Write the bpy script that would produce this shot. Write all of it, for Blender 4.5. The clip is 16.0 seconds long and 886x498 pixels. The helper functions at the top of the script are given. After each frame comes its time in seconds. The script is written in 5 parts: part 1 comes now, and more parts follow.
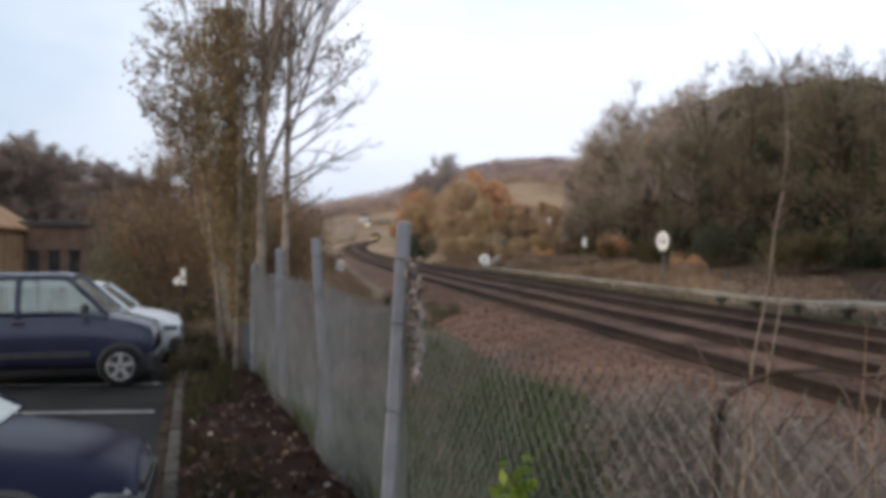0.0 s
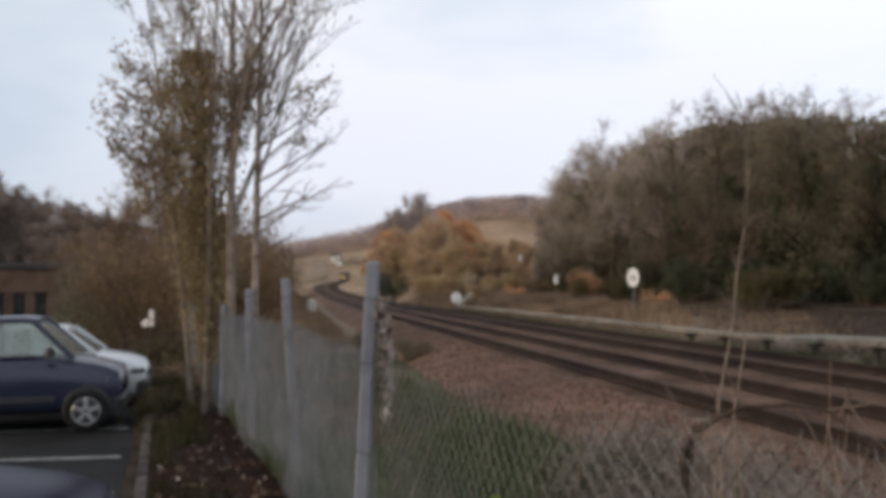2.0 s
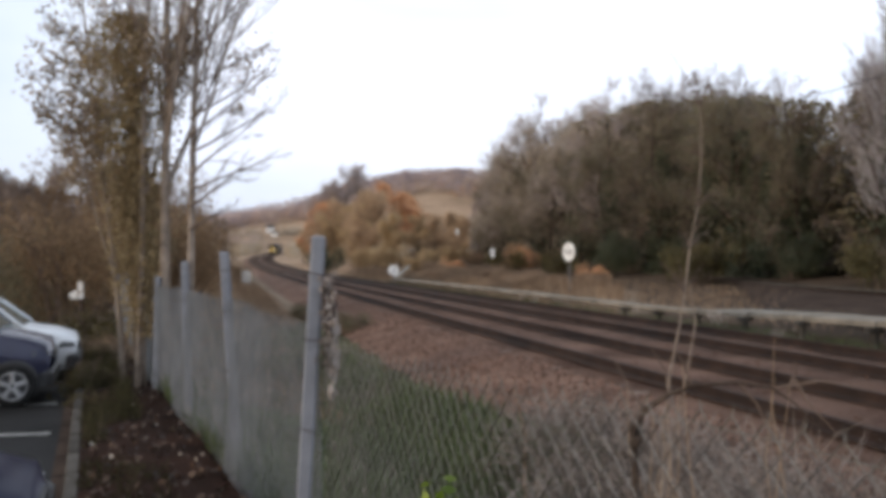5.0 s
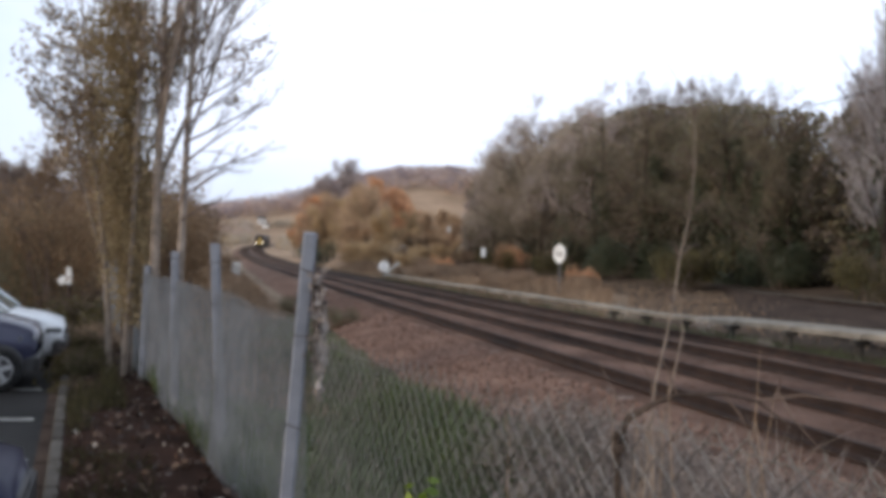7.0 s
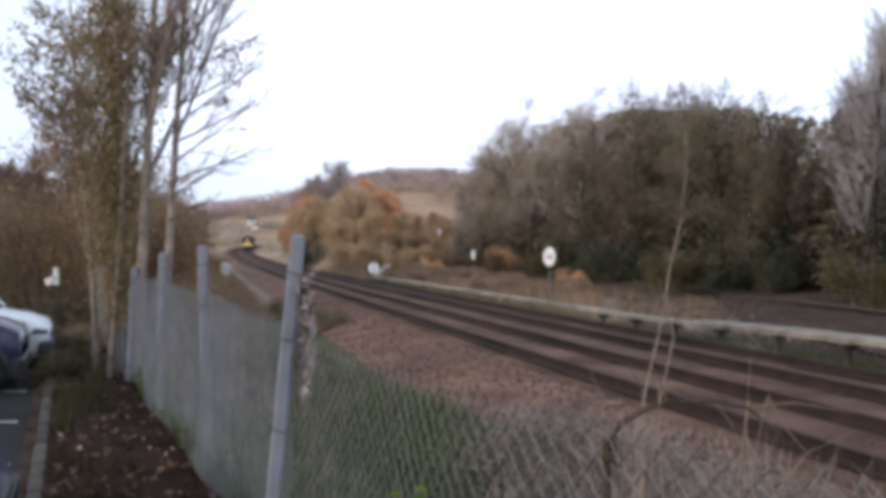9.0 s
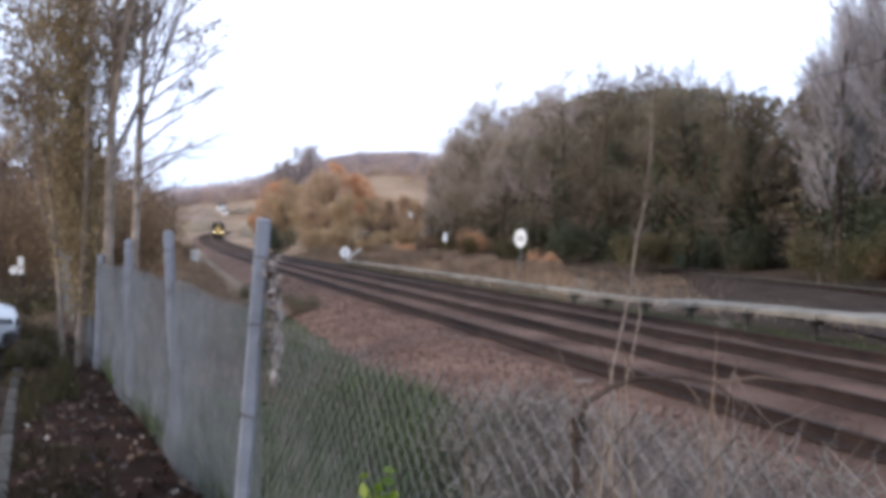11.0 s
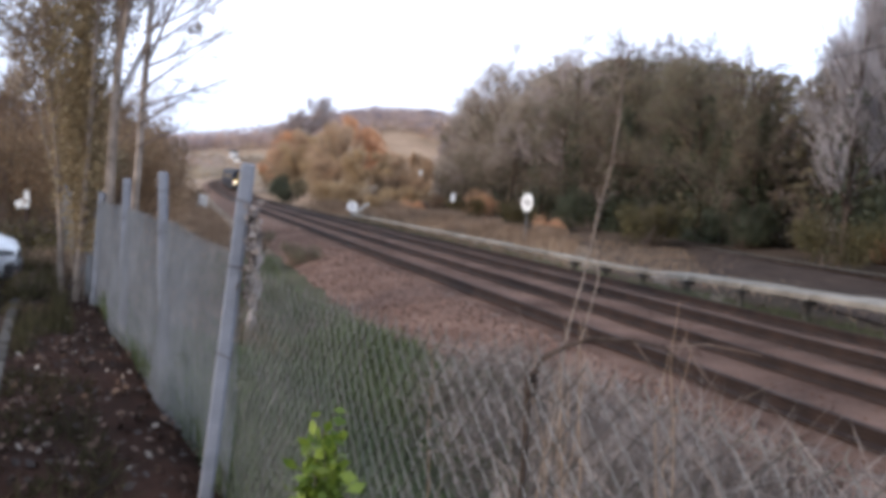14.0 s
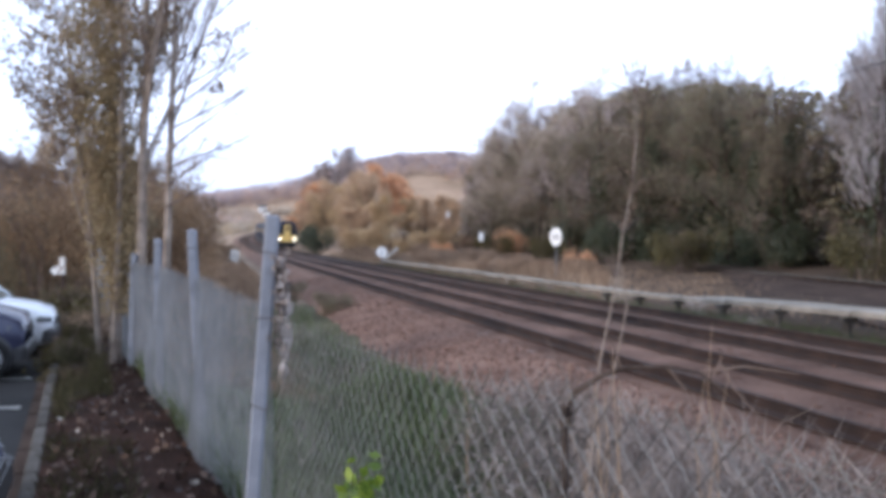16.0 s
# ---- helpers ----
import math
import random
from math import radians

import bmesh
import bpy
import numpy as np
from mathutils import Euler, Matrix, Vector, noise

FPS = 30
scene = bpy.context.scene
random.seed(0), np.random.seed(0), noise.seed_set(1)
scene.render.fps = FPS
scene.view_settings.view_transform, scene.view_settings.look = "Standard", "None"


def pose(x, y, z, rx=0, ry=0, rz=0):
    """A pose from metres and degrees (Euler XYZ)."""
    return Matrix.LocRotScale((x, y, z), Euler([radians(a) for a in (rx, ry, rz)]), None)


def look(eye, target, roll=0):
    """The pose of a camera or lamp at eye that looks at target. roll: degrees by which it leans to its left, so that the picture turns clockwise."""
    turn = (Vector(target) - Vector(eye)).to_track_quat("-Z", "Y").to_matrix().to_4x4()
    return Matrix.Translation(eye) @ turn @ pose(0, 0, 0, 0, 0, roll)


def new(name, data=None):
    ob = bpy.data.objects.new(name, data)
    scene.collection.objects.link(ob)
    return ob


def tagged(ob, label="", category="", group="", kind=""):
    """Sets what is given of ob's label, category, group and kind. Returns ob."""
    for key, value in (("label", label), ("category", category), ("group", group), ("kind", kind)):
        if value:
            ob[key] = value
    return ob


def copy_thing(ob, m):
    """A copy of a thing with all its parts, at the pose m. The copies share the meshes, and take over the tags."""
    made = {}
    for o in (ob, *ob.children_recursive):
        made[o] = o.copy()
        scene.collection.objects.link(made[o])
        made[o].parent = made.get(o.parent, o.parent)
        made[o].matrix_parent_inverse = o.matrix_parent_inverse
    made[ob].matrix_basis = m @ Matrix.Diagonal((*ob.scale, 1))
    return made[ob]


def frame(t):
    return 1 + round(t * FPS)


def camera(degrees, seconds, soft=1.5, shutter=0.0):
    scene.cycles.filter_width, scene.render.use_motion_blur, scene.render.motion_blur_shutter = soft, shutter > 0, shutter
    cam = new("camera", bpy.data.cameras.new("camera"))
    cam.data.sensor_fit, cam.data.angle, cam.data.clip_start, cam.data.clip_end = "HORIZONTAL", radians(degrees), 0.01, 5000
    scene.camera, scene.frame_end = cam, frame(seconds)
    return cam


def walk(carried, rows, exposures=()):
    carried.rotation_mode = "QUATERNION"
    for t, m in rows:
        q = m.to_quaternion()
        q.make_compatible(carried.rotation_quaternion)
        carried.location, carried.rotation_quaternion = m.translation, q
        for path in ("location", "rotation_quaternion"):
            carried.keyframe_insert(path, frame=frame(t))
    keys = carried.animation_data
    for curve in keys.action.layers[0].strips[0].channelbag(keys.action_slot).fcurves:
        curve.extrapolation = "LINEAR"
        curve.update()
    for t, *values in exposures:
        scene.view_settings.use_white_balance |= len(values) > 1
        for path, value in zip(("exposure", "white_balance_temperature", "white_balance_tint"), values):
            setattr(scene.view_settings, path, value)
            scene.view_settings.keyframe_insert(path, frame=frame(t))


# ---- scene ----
# camera: a hand-held phone, almost standing still
cam = camera(54.44, 16.0, soft=5.0)
PATH = [
    (0.0, -0.000, -0.000, 2.150, -0.00, 0.00, -0.00),
    (0.5, 0.002, -0.046, 2.159, -0.89, 1.15, 0.05),
    (1.0, 0.005, -0.034, 2.155, -1.55, 1.46, 0.45),
    (1.5, 0.009, -0.037, 2.154, -1.08, 1.97, 0.45),
    (2.0, 0.019, -0.013, 2.154, -1.85, 2.55, 0.56),
    (2.5, 0.041, -0.078, 2.147, -1.30, 4.19, 1.28),
    (3.0, 0.032, -0.073, 2.151, 0.53, 3.95, 1.72),
    (3.5, -0.045, 0.065, 2.151, 0.74, 1.79, 1.06),
    (4.0, -0.030, 0.026, 2.151, -1.99, 1.71, 1.95),
    (4.5, -0.037, 0.026, 2.160, -4.13, 0.59, 1.19),
    (5.0, -0.047, 0.073, 2.172, -6.09, 0.71, 0.15),
    (5.2, -0.034, 0.085, 2.166, -5.62, -0.21, -0.66),
    (7.3, -0.051, 0.061, 2.196, -7.30, 0.96, -2.34),
    (7.5, -0.049, 0.070, 2.187, -7.72, 1.19, -2.58),
    (8.0, -0.058, 0.103, 2.186, -9.00, 0.23, -1.44),
    (8.5, -0.047, 0.086, 2.200, -8.97, 1.17, -0.42),
    (9.0, -0.039, 0.107, 2.205, -7.37, 0.70, -2.09),
    (9.2, -0.043, 0.129, 2.203, -7.36, 0.11, -3.34),
    (11.3, -0.007, 0.130, 2.187, -9.34, -0.37, -1.12),
    (11.5, -0.010, 0.109, 2.180, -9.05, 0.21, -1.86),
    (12.0, -0.012, 0.124, 2.182, -9.55, -0.22, -2.21),
    (12.5, -0.006, 0.134, 2.177, -8.29, -0.07, -2.40),
    (13.0, 0.024, 0.100, 2.209, -7.00, 0.58, -3.98),
    (13.5, 0.121, 0.023, 2.224, -7.44, 0.52, -5.51),
    (14.0, 0.166, 0.009, 2.177, -8.55, -3.06, -4.67),
    (14.5, 0.178, 0.015, 2.158, -9.80, -1.20, -4.46),
    (15.0, 0.170, 0.019, 2.139, -7.91, -2.11, -2.06),
    (15.5, 0.176, -0.008, 2.134, -7.21, -1.49, -0.52),
    (16.0, 0.195, 0.002, 2.167, -6.61, -0.43, -0.91),
]
EXPOSURE = [(0.0, 0.05, 6480, 10), (0.5, 0.1, 6480, 10), (1.0, -0.08, 6580, 10), (1.5, -0.08, 6650, 11), (3.0, -0.36, 6750, 11), (3.5, -0.04, 6750, 11), (4.0, -0.14, 6680, 11), (5.0, 0.15, 6420, 11), (8.5, 0.26, 6080, 12), (11.5, 0.58, 5680, 13.5), (12.5, 0.56, 5650, 13.5), (13.0, 0.62, 5720, 14), (13.5, 0.04, 6000, 14), (14.0, 0.6, 5850, 14), (14.5, 0.87, 5580, 14), (16.0, 0.76, 5500, 14)]
walk(cam, [(t, pose(x, y, z, 90 + p, r, w)) for t, x, y, z, w, p, r in PATH], EXPOSURE)

# ---- light: a bright overcast sky with thin blue gaps, a weak low sun from the west
SUN_EL, SUN_AZ = 14.0, 250.0
world = bpy.data.worlds.new("world")
scene.world = world
world.use_nodes = True
wn, wl = world.node_tree.nodes, world.node_tree.links
wn.clear()
w_out = wn.new("ShaderNodeOutputWorld")
w_bg = wn.new("ShaderNodeBackground")
w_sky = wn.new("ShaderNodeTexSky")
w_sky.sky_type = "NISHITA"
w_sky.sun_disc = False
w_sky.sun_elevation, w_sky.sun_rotation = radians(SUN_EL), radians(SUN_AZ)
w_tc = wn.new("ShaderNodeTexCoord")
w_map = wn.new("ShaderNodeMapping")
w_map.inputs["Scale"].default_value = (1.3, 1.3, 3.6)
w_noise = wn.new("ShaderNodeTexNoise")
w_noise.inputs["Scale"].default_value = 1.1
w_noise.inputs["Detail"].default_value = 4.0
w_ramp = wn.new("ShaderNodeValToRGB")
w_ramp.color_ramp.elements[0].position, w_ramp.color_ramp.elements[0].color = 0.40, (0.70, 0.79, 0.90, 1)
w_ramp.color_ramp.elements[1].position, w_ramp.color_ramp.elements[1].color = 0.60, (1.10, 1.10, 1.12, 1)
w_sep = wn.new("ShaderNodeSeparateXYZ")
w_low = wn.new("ShaderNodeValToRGB")
w_low.color_ramp.elements[0].position, w_low.color_ramp.elements[0].color = 0.0, (0.60, 0.61, 0.78, 1)
w_low.color_ramp.elements[1].position, w_low.color_ramp.elements[1].color = 0.38, (1.0, 1.0, 1.0, 1)
w_mul = wn.new("ShaderNodeMix")
w_mul.data_type, w_mul.blend_type = "RGBA", "MULTIPLY"
w_mul.inputs[0].default_value = 1.0
w_mix = wn.new("ShaderNodeMix")
w_mix.data_type, w_mix.blend_type = "RGBA", "ADD"
w_mix.inputs[0].default_value = 0.06
wl.new(w_tc.outputs["Generated"], w_map.inputs["Vector"])
wl.new(w_map.outputs[0], w_noise.inputs["Vector"])
wl.new(w_noise.outputs["Fac"], w_ramp.inputs[0])
wl.new(w_tc.outputs["Generated"], w_sep.inputs[0])
wl.new(w_sep.outputs["Z"], w_low.inputs[0])
wl.new(w_ramp.outputs[0], w_mul.inputs[6])
wl.new(w_low.outputs[0], w_mul.inputs[7])
w_west = wn.new("ShaderNodeValToRGB")
w_west.color_ramp.elements[0].position, w_west.color_ramp.elements[0].color = 0.20, (0.60, 0.68, 0.72, 1)
w_west.color_ramp.elements[1].position, w_west.color_ramp.elements[1].color = 0.43, (1.0, 1.0, 1.0, 1)
w_half = wn.new("ShaderNodeMath")
w_half.operation = "MULTIPLY_ADD"
w_half.inputs[1].default_value, w_half.inputs[2].default_value = 0.5, 0.5
w_side = wn.new("ShaderNodeMix")
w_side.data_type, w_side.blend_type = "RGBA", "MULTIPLY"
w_side.inputs[0].default_value = 1.0
wl.new(w_sep.outputs["X"], w_half.inputs[0])
wl.new(w_half.outputs[0], w_west.inputs[0])
wl.new(w_mul.outputs[2], w_side.inputs[6])
wl.new(w_west.outputs[0], w_side.inputs[7])
wl.new(w_side.outputs[2], w_mix.inputs[6])
wl.new(w_sky.outputs[0], w_mix.inputs[7])
wl.new(w_mix.outputs[2], w_bg.inputs[0])
w_bg.inputs[1].default_value = 0.95
wl.new(w_bg.outputs[0], w_out.inputs[0])
sun = new("sun", bpy.data.lights.new("sun", "SUN"))
sun.data.energy, sun.data.angle, sun.data.color = 1.5, radians(12), (1.0, 0.78, 0.55)
sun.matrix_world = look((-60, -22, 18), (0, 0, 0))


# ---- materials
def material(name, dark, light, rough=0.8, scale=6.0, fine=60.0, bump=0.3, metal=0.0, island=0.0, bump_size=0.02, objects=0.0, spec=0.5):
    m = bpy.data.materials.new(name)
    m.use_nodes = True
    n, l = m.node_tree.nodes, m.node_tree.links
    p = n["Principled BSDF"]
    tc = n.new("ShaderNodeTexCoord")
    big, small = n.new("ShaderNodeTexNoise"), n.new("ShaderNodeTexNoise")
    big.inputs["Scale"].default_value, big.inputs["Detail"].default_value = scale, 5
    small.inputs["Scale"].default_value, small.inputs["Detail"].default_value = fine, 3
    l.new(tc.outputs["Object"], big.inputs["Vector"])
    l.new(tc.outputs["Object"], small.inputs["Vector"])
    add = n.new("ShaderNodeMath")
    add.operation = "MULTIPLY_ADD"
    l.new(small.outputs["Fac"], add.inputs[0])
    add.inputs[1].default_value = 0.5
    l.new(big.outputs["Fac"], add.inputs[2])
    fac = add.outputs[0]
    if island or objects:
        src = n.new("ShaderNodeNewGeometry").outputs["Random Per Island"] if island else n.new("ShaderNodeObjectInfo").outputs["Random"]
        more = n.new("ShaderNodeMath")
        more.operation = "MULTIPLY_ADD"
        l.new(src, more.inputs[0])
        more.inputs[1].default_value = island or objects
        l.new(fac, more.inputs[2])
        less = n.new("ShaderNodeMath")
        less.operation = "SUBTRACT"
        l.new(more.outputs[0], less.inputs[0])
        less.inputs[1].default_value = (island or objects) * 0.5
        fac = less.outputs[0]
    ramp = n.new("ShaderNodeValToRGB")
    ramp.color_ramp.elements[0].position, ramp.color_ramp.elements[0].color = 0.52, (*dark, 1)
    ramp.color_ramp.elements[1].position, ramp.color_ramp.elements[1].color = 0.98, (*light, 1)
    l.new(fac, ramp.inputs[0])
    l.new(ramp.outputs[0], p.inputs["Base Color"])
    p.inputs["Roughness"].default_value, p.inputs["Metallic"].default_value = rough, metal
    p.inputs["Specular IOR Level"].default_value = spec if rough < 0.8 else 0.08
    if bump:
        b = n.new("ShaderNodeBump")
        b.inputs["Strength"].default_value, b.inputs["Distance"].default_value = bump, bump_size
        l.new(small.outputs["Fac"], b.inputs["Height"])
        l.new(b.outputs[0], p.inputs["Normal"])
    return m


def translucent(share, *mats):
    """Thin leaves let part of the light through."""
    for m in mats:
        n, l = m.node_tree.nodes, m.node_tree.links
        p, out = n["Principled BSDF"], n["Material Output"]
        t, mix = n.new("ShaderNodeBsdfTranslucent"), n.new("ShaderNodeMixShader")
        l.new(p.inputs["Base Color"].links[0].from_socket, t.inputs["Color"])
        mix.inputs[0].default_value = share
        l.new(p.outputs[0], mix.inputs[1])
        l.new(t.outputs[0], mix.inputs[2])
        l.new(mix.outputs[0], out.inputs["Surface"])


def glow(name, colour, power):
    m = bpy.data.materials.new(name)
    m.use_nodes = True
    p = m.node_tree.nodes["Principled BSDF"]
    p.inputs["Base Color"].default_value = (*colour, 1)
    p.inputs["Emission Color"].default_value = (*colour, 1)
    p.inputs["Emission Strength"].default_value = power
    return m


def car_glass(name, tint):
    m = bpy.data.materials.new(name)
    m.use_nodes = True
    p = m.node_tree.nodes["Principled BSDF"]
    p.inputs["Base Color"].default_value = (*tint, 1)
    p.inputs["Roughness"].default_value = 0.03
    p.inputs["Transmission Weight"].default_value = 0.85
    p.inputs["IOR"].default_value = 1.5
    return m


GRASS_GROUND = material("grass_ground", (0.038, 0.037, 0.020), (0.082, 0.078, 0.043), 0.95, 0.35, 9, 0.6, bump_size=0.06)
HILL = material("hill_ground", (0.205, 0.142, 0.094), (0.355, 0.25, 0.17), 0.95, 0.05, 0.5, 0.0)
GRASS = material("grass_blade", (0.056, 0.073, 0.031), (0.134, 0.162, 0.068), 0.7, 0.6, 3, 0, island=0.5)
DRY = material("dry_stalk", (0.092, 0.076, 0.068), (0.285, 0.242, 0.216), 0.85, 0.8, 5, 0, island=0.6)
BRACKEN = material("dead_bracken", (0.205, 0.144, 0.1), (0.44, 0.322, 0.224), 0.9, 0.5, 4, 0, island=0.6)
SOIL = material("leafy_soil", (0.010, 0.0055, 0.004), (0.040, 0.020, 0.014), 0.95, 2.2, 26, 0.9, bump_size=0.03)
SCRAP = material("torn_pale_cloth", (0.22, 0.185, 0.165), (0.48, 0.42, 0.385), 0.85, 14, 60, 0.3, bump_size=0.004)
ROUGH = material("withered_grass_ground", (0.11, 0.08, 0.056), (0.245, 0.184, 0.132), 0.95, 0.6, 9, 0.6, bump_size=0.06)
LEAF_FALLEN = material("fallen_leaf", (0.0146, 0.0073, 0.0046), (0.0798, 0.0439, 0.0266), 0.7, 3, 20, 0, island=0.9)
LEAF_PALE = material("pale_leaf", (0.15, 0.125, 0.105), (0.32, 0.275, 0.235), 0.6, 3, 20, 0, island=0.5)
ASPHALT = material("asphalt", (0.014, 0.0144, 0.015), (0.033, 0.033, 0.0338), 0.88, 0.7, 90, 0.5, bump_size=0.006)
PAINT = material("road_paint", (0.2, 0.2, 0.195), (0.44, 0.44, 0.43), 0.7, 5, 70, 0.2, bump_size=0.003)
KERB = material("kerb_concrete", (0.038, 0.034, 0.03), (0.092, 0.084, 0.075), 0.9, 3, 60, 0.4, bump_size=0.006, objects=0.3)
CONCRETE = material("old_concrete", (0.135, 0.12, 0.1), (0.3, 0.27, 0.228), 0.9, 1.6, 40, 0.4, bump_size=0.008, objects=0.25)
POST = material("post_concrete", (0.155, 0.163, 0.186), (0.262, 0.27, 0.3), 0.85, 4, 80, 0.35, bump_size=0.004)
WIRE = material("galvanised_wire", (0.122, 0.121, 0.122), (0.215, 0.212, 0.21), 0.6, 3, 40, 0, metal=0.0)
WIRE_DULL = material("weathered_wire", (0.100, 0.090, 0.078), (0.195, 0.178, 0.156), 0.7, 3, 40, 0, metal=0.0)
WIRE_DARK = material("rusty_tie_wire", (0.03, 0.02, 0.018), (0.09, 0.05, 0.035), 0.7, 5, 40, 0, metal=0.4)
TRACKBED = material("stained_trackbed", (0.059, 0.035, 0.027), (0.182, 0.114, 0.086), 0.95, 0.8, 24, 1.0, bump_size=0.04)
BALLAST = material("ballast_bed", (0.083, 0.049, 0.037), (0.228, 0.142, 0.106), 0.95, 1.1, 24, 1.0, bump_size=0.05)
STONE = material("ballast_stone", (0.072, 0.043, 0.033), (0.222, 0.138, 0.106), 0.9, 3, 30, 0, island=0.7)
RAIL = material("rusty_rail_steel", (0.0175, 0.0105, 0.0084), (0.0525, 0.0294, 0.0210), 0.75, 3, 50, 0.3, metal=0.4, bump_size=0.004)
RAILHEAD = material("worn_rail_head", (0.030, 0.022, 0.019), (0.070, 0.054, 0.048), 0.85, 2, 50, 0, metal=0.0)
SLEEPER = material("sleeper_concrete", (0.0741, 0.0534, 0.0445), (0.1778, 0.1334, 0.1111), 0.9, 3, 40, 0.4, bump_size=0.01, objects=0.4)
DARKWOOD = material("tarred_timber", (0.022, 0.016, 0.014), (0.075, 0.052, 0.042), 0.85, 2, 40, 0.5, bump_size=0.01, objects=0.4)
BARK = material("grey_bark", (0.125, 0.098, 0.078), (0.37, 0.3, 0.245), 0.9, 4, 34, 0.8, bump_size=0.02)
BARK_DARK = material("dark_bark", (0.030, 0.022, 0.018), (0.095, 0.07, 0.055), 0.9, 3, 30, 0.6, bump_size=0.02)
TWIG = material("brown_twig", (0.085, 0.060, 0.048), (0.22, 0.165, 0.135), 0.9, 1, 6, 0, island=0.4)
TWIG_PALE = material("pale_twig", (0.215, 0.195, 0.198), (0.395, 0.362, 0.366), 0.9, 1, 6, 0, island=0.4)
LEAF_BROWN = material("brown_leaf", (0.185, 0.135, 0.09), (0.47, 0.36, 0.25), 0.75, 0.6, 5, 0, island=0.3)
LEAF_OLIVE = material("olive_leaf", (0.106, 0.092, 0.055), (0.248, 0.212, 0.132), 0.75, 0.5, 5, 0, island=0.3)
LEAF_IVY = material("ivy_leaf", (0.0356, 0.0438, 0.0244), (0.1134, 0.1216, 0.0680), 0.6, 0.5, 5, 0, island=0.3)
LEAF_ORANGE = material("orange_leaf", (0.40, 0.215, 0.115), (0.80, 0.470, 0.260), 0.75, 0.5, 5, 0, island=0.3)
LEAF_YELLOW = material("yellow_olive_leaf", (0.325, 0.228, 0.125), (0.585, 0.425, 0.238), 0.75, 0.5, 5, 0, island=0.3)
# far woods: distance haze is mixed into these two pale, purplish base colours
FAR_BROWN_HAZED = material("far_brown_wood_hazed", (0.36, 0.27, 0.232), (0.56, 0.43, 0.37), 0.9, 0.02, 0.2, 0, island=0.2)
FAR_DARK_HAZED = material("far_dark_wood_hazed", (0.2090, 0.1705, 0.1815), (0.3300, 0.2750, 0.2882), 0.9, 0.02, 0.2, 0, island=0.2)
LEAF_GOLD = material("dull_gold_leaf", (0.0562, 0.0450, 0.0165), (0.1425, 0.1162, 0.0450), 0.75, 0.5, 5, 0, island=0.3)
WOOD_FLOOR = material("woodland_floor", (0.0338, 0.0243, 0.0175), (0.1013, 0.0702, 0.0486), 0.95, 0.2, 3, 0.5, bump_size=0.1)
LEAF_TAN = material("tan_leaf", (0.355, 0.245, 0.152), (0.625, 0.448, 0.29), 0.75, 0.5, 5, 0, island=0.3)
TWIG_PURPLE = material("purple_grey_twig", (0.245, 0.198, 0.182), (0.45, 0.378, 0.352), 0.9, 1, 6, 0, island=0.3)
LEAF_CLIMBER = material("withered_climber_leaf", (0.215, 0.16, 0.088), (0.44, 0.338, 0.195), 0.8, 0.8, 5, 0, island=0.35)
LEAF_DUSK = material("dusky_wood_leaf", (0.15, 0.113, 0.092), (0.31, 0.242, 0.2), 0.8, 0.5, 5, 0, island=0.3)
WEED_DULL = material("dull_verge_weed", (0.040, 0.038, 0.020), (0.105, 0.092, 0.048), 0.8, 0.6, 3, 0, island=0.5)
CINDER = material("dark_cinder", (0.026, 0.018, 0.014), (0.075, 0.053, 0.042), 0.95, 1.2, 26, 0.8, bump_size=0.03)
BED_DARK = material("oil_stained_ballast", (0.042, 0.027, 0.021), (0.138, 0.09, 0.07), 0.95, 0.8, 24, 1.0, bump_size=0.04)
# wood leaf lightened so that its colour holds the haze over distant trees
LEAF_HAZE = material("hazed_grey_brown_leaf", (0.265, 0.215, 0.162), (0.5, 0.415, 0.32), 0.8, 0.5, 5, 0, island=0.3)
LEAF_LIME = material("lime_leaf", (0.075, 0.125, 0.012), (0.235, 0.300, 0.035), 0.55, 8, 40, 0, island=0.5)
WHITE = material("white_enamel", (0.66, 0.66, 0.65), (0.84, 0.84, 0.83), 0.5, 3, 30, 0.1)
GREYMARK = material("grey_marking", (0.16, 0.16, 0.17), (0.28, 0.28, 0.29), 0.6, 3, 30, 0)
STEEL = material("dull_steel", (0.12, 0.12, 0.125), (0.26, 0.26, 0.27), 0.5, 4, 50, 0, metal=0.5)
BRICK_TAN = material("tan_brick", (0.20, 0.12, 0.07), (0.36, 0.23, 0.14), 0.9, 1.5, 14, 0.4, bump_size=0.01)
BRICK_BROWN = material("brown_brick", (0.12, 0.075, 0.055), (0.22, 0.145, 0.105), 0.9, 1.5, 14, 0.4, bump_size=0.01)
SLATE = material("dark_slate", (0.025, 0.022, 0.022), (0.07, 0.062, 0.06), 0.7, 2, 30, 0.4, bump_size=0.01)
TILE_TAN = material("tan_roof", (0.24, 0.14, 0.075), (0.40, 0.25, 0.14), 0.85, 1.2, 20, 0.4, bump_size=0.01)
DARK_GLASS = material("dark_window_glass", (0.012, 0.013, 0.015), (0.03, 0.032, 0.036), 0.08, 2, 10, 0)
RENDER_WHITE = material("white_render", (0.72, 0.70, 0.66), (0.86, 0.84, 0.80), 0.8, 0.5, 8, 0.1)
TRAIN_BLUE = material("dark_blue_coach_paint", (0.012, 0.013, 0.024), (0.024, 0.026, 0.042), 0.6, 0.6, 20, 0, spec=0.15)
TRAIN_YELLOW = material("yellow_cab_paint", (0.56, 0.38, 0.10), (0.70, 0.50, 0.17), 0.4, 1, 20, 0)
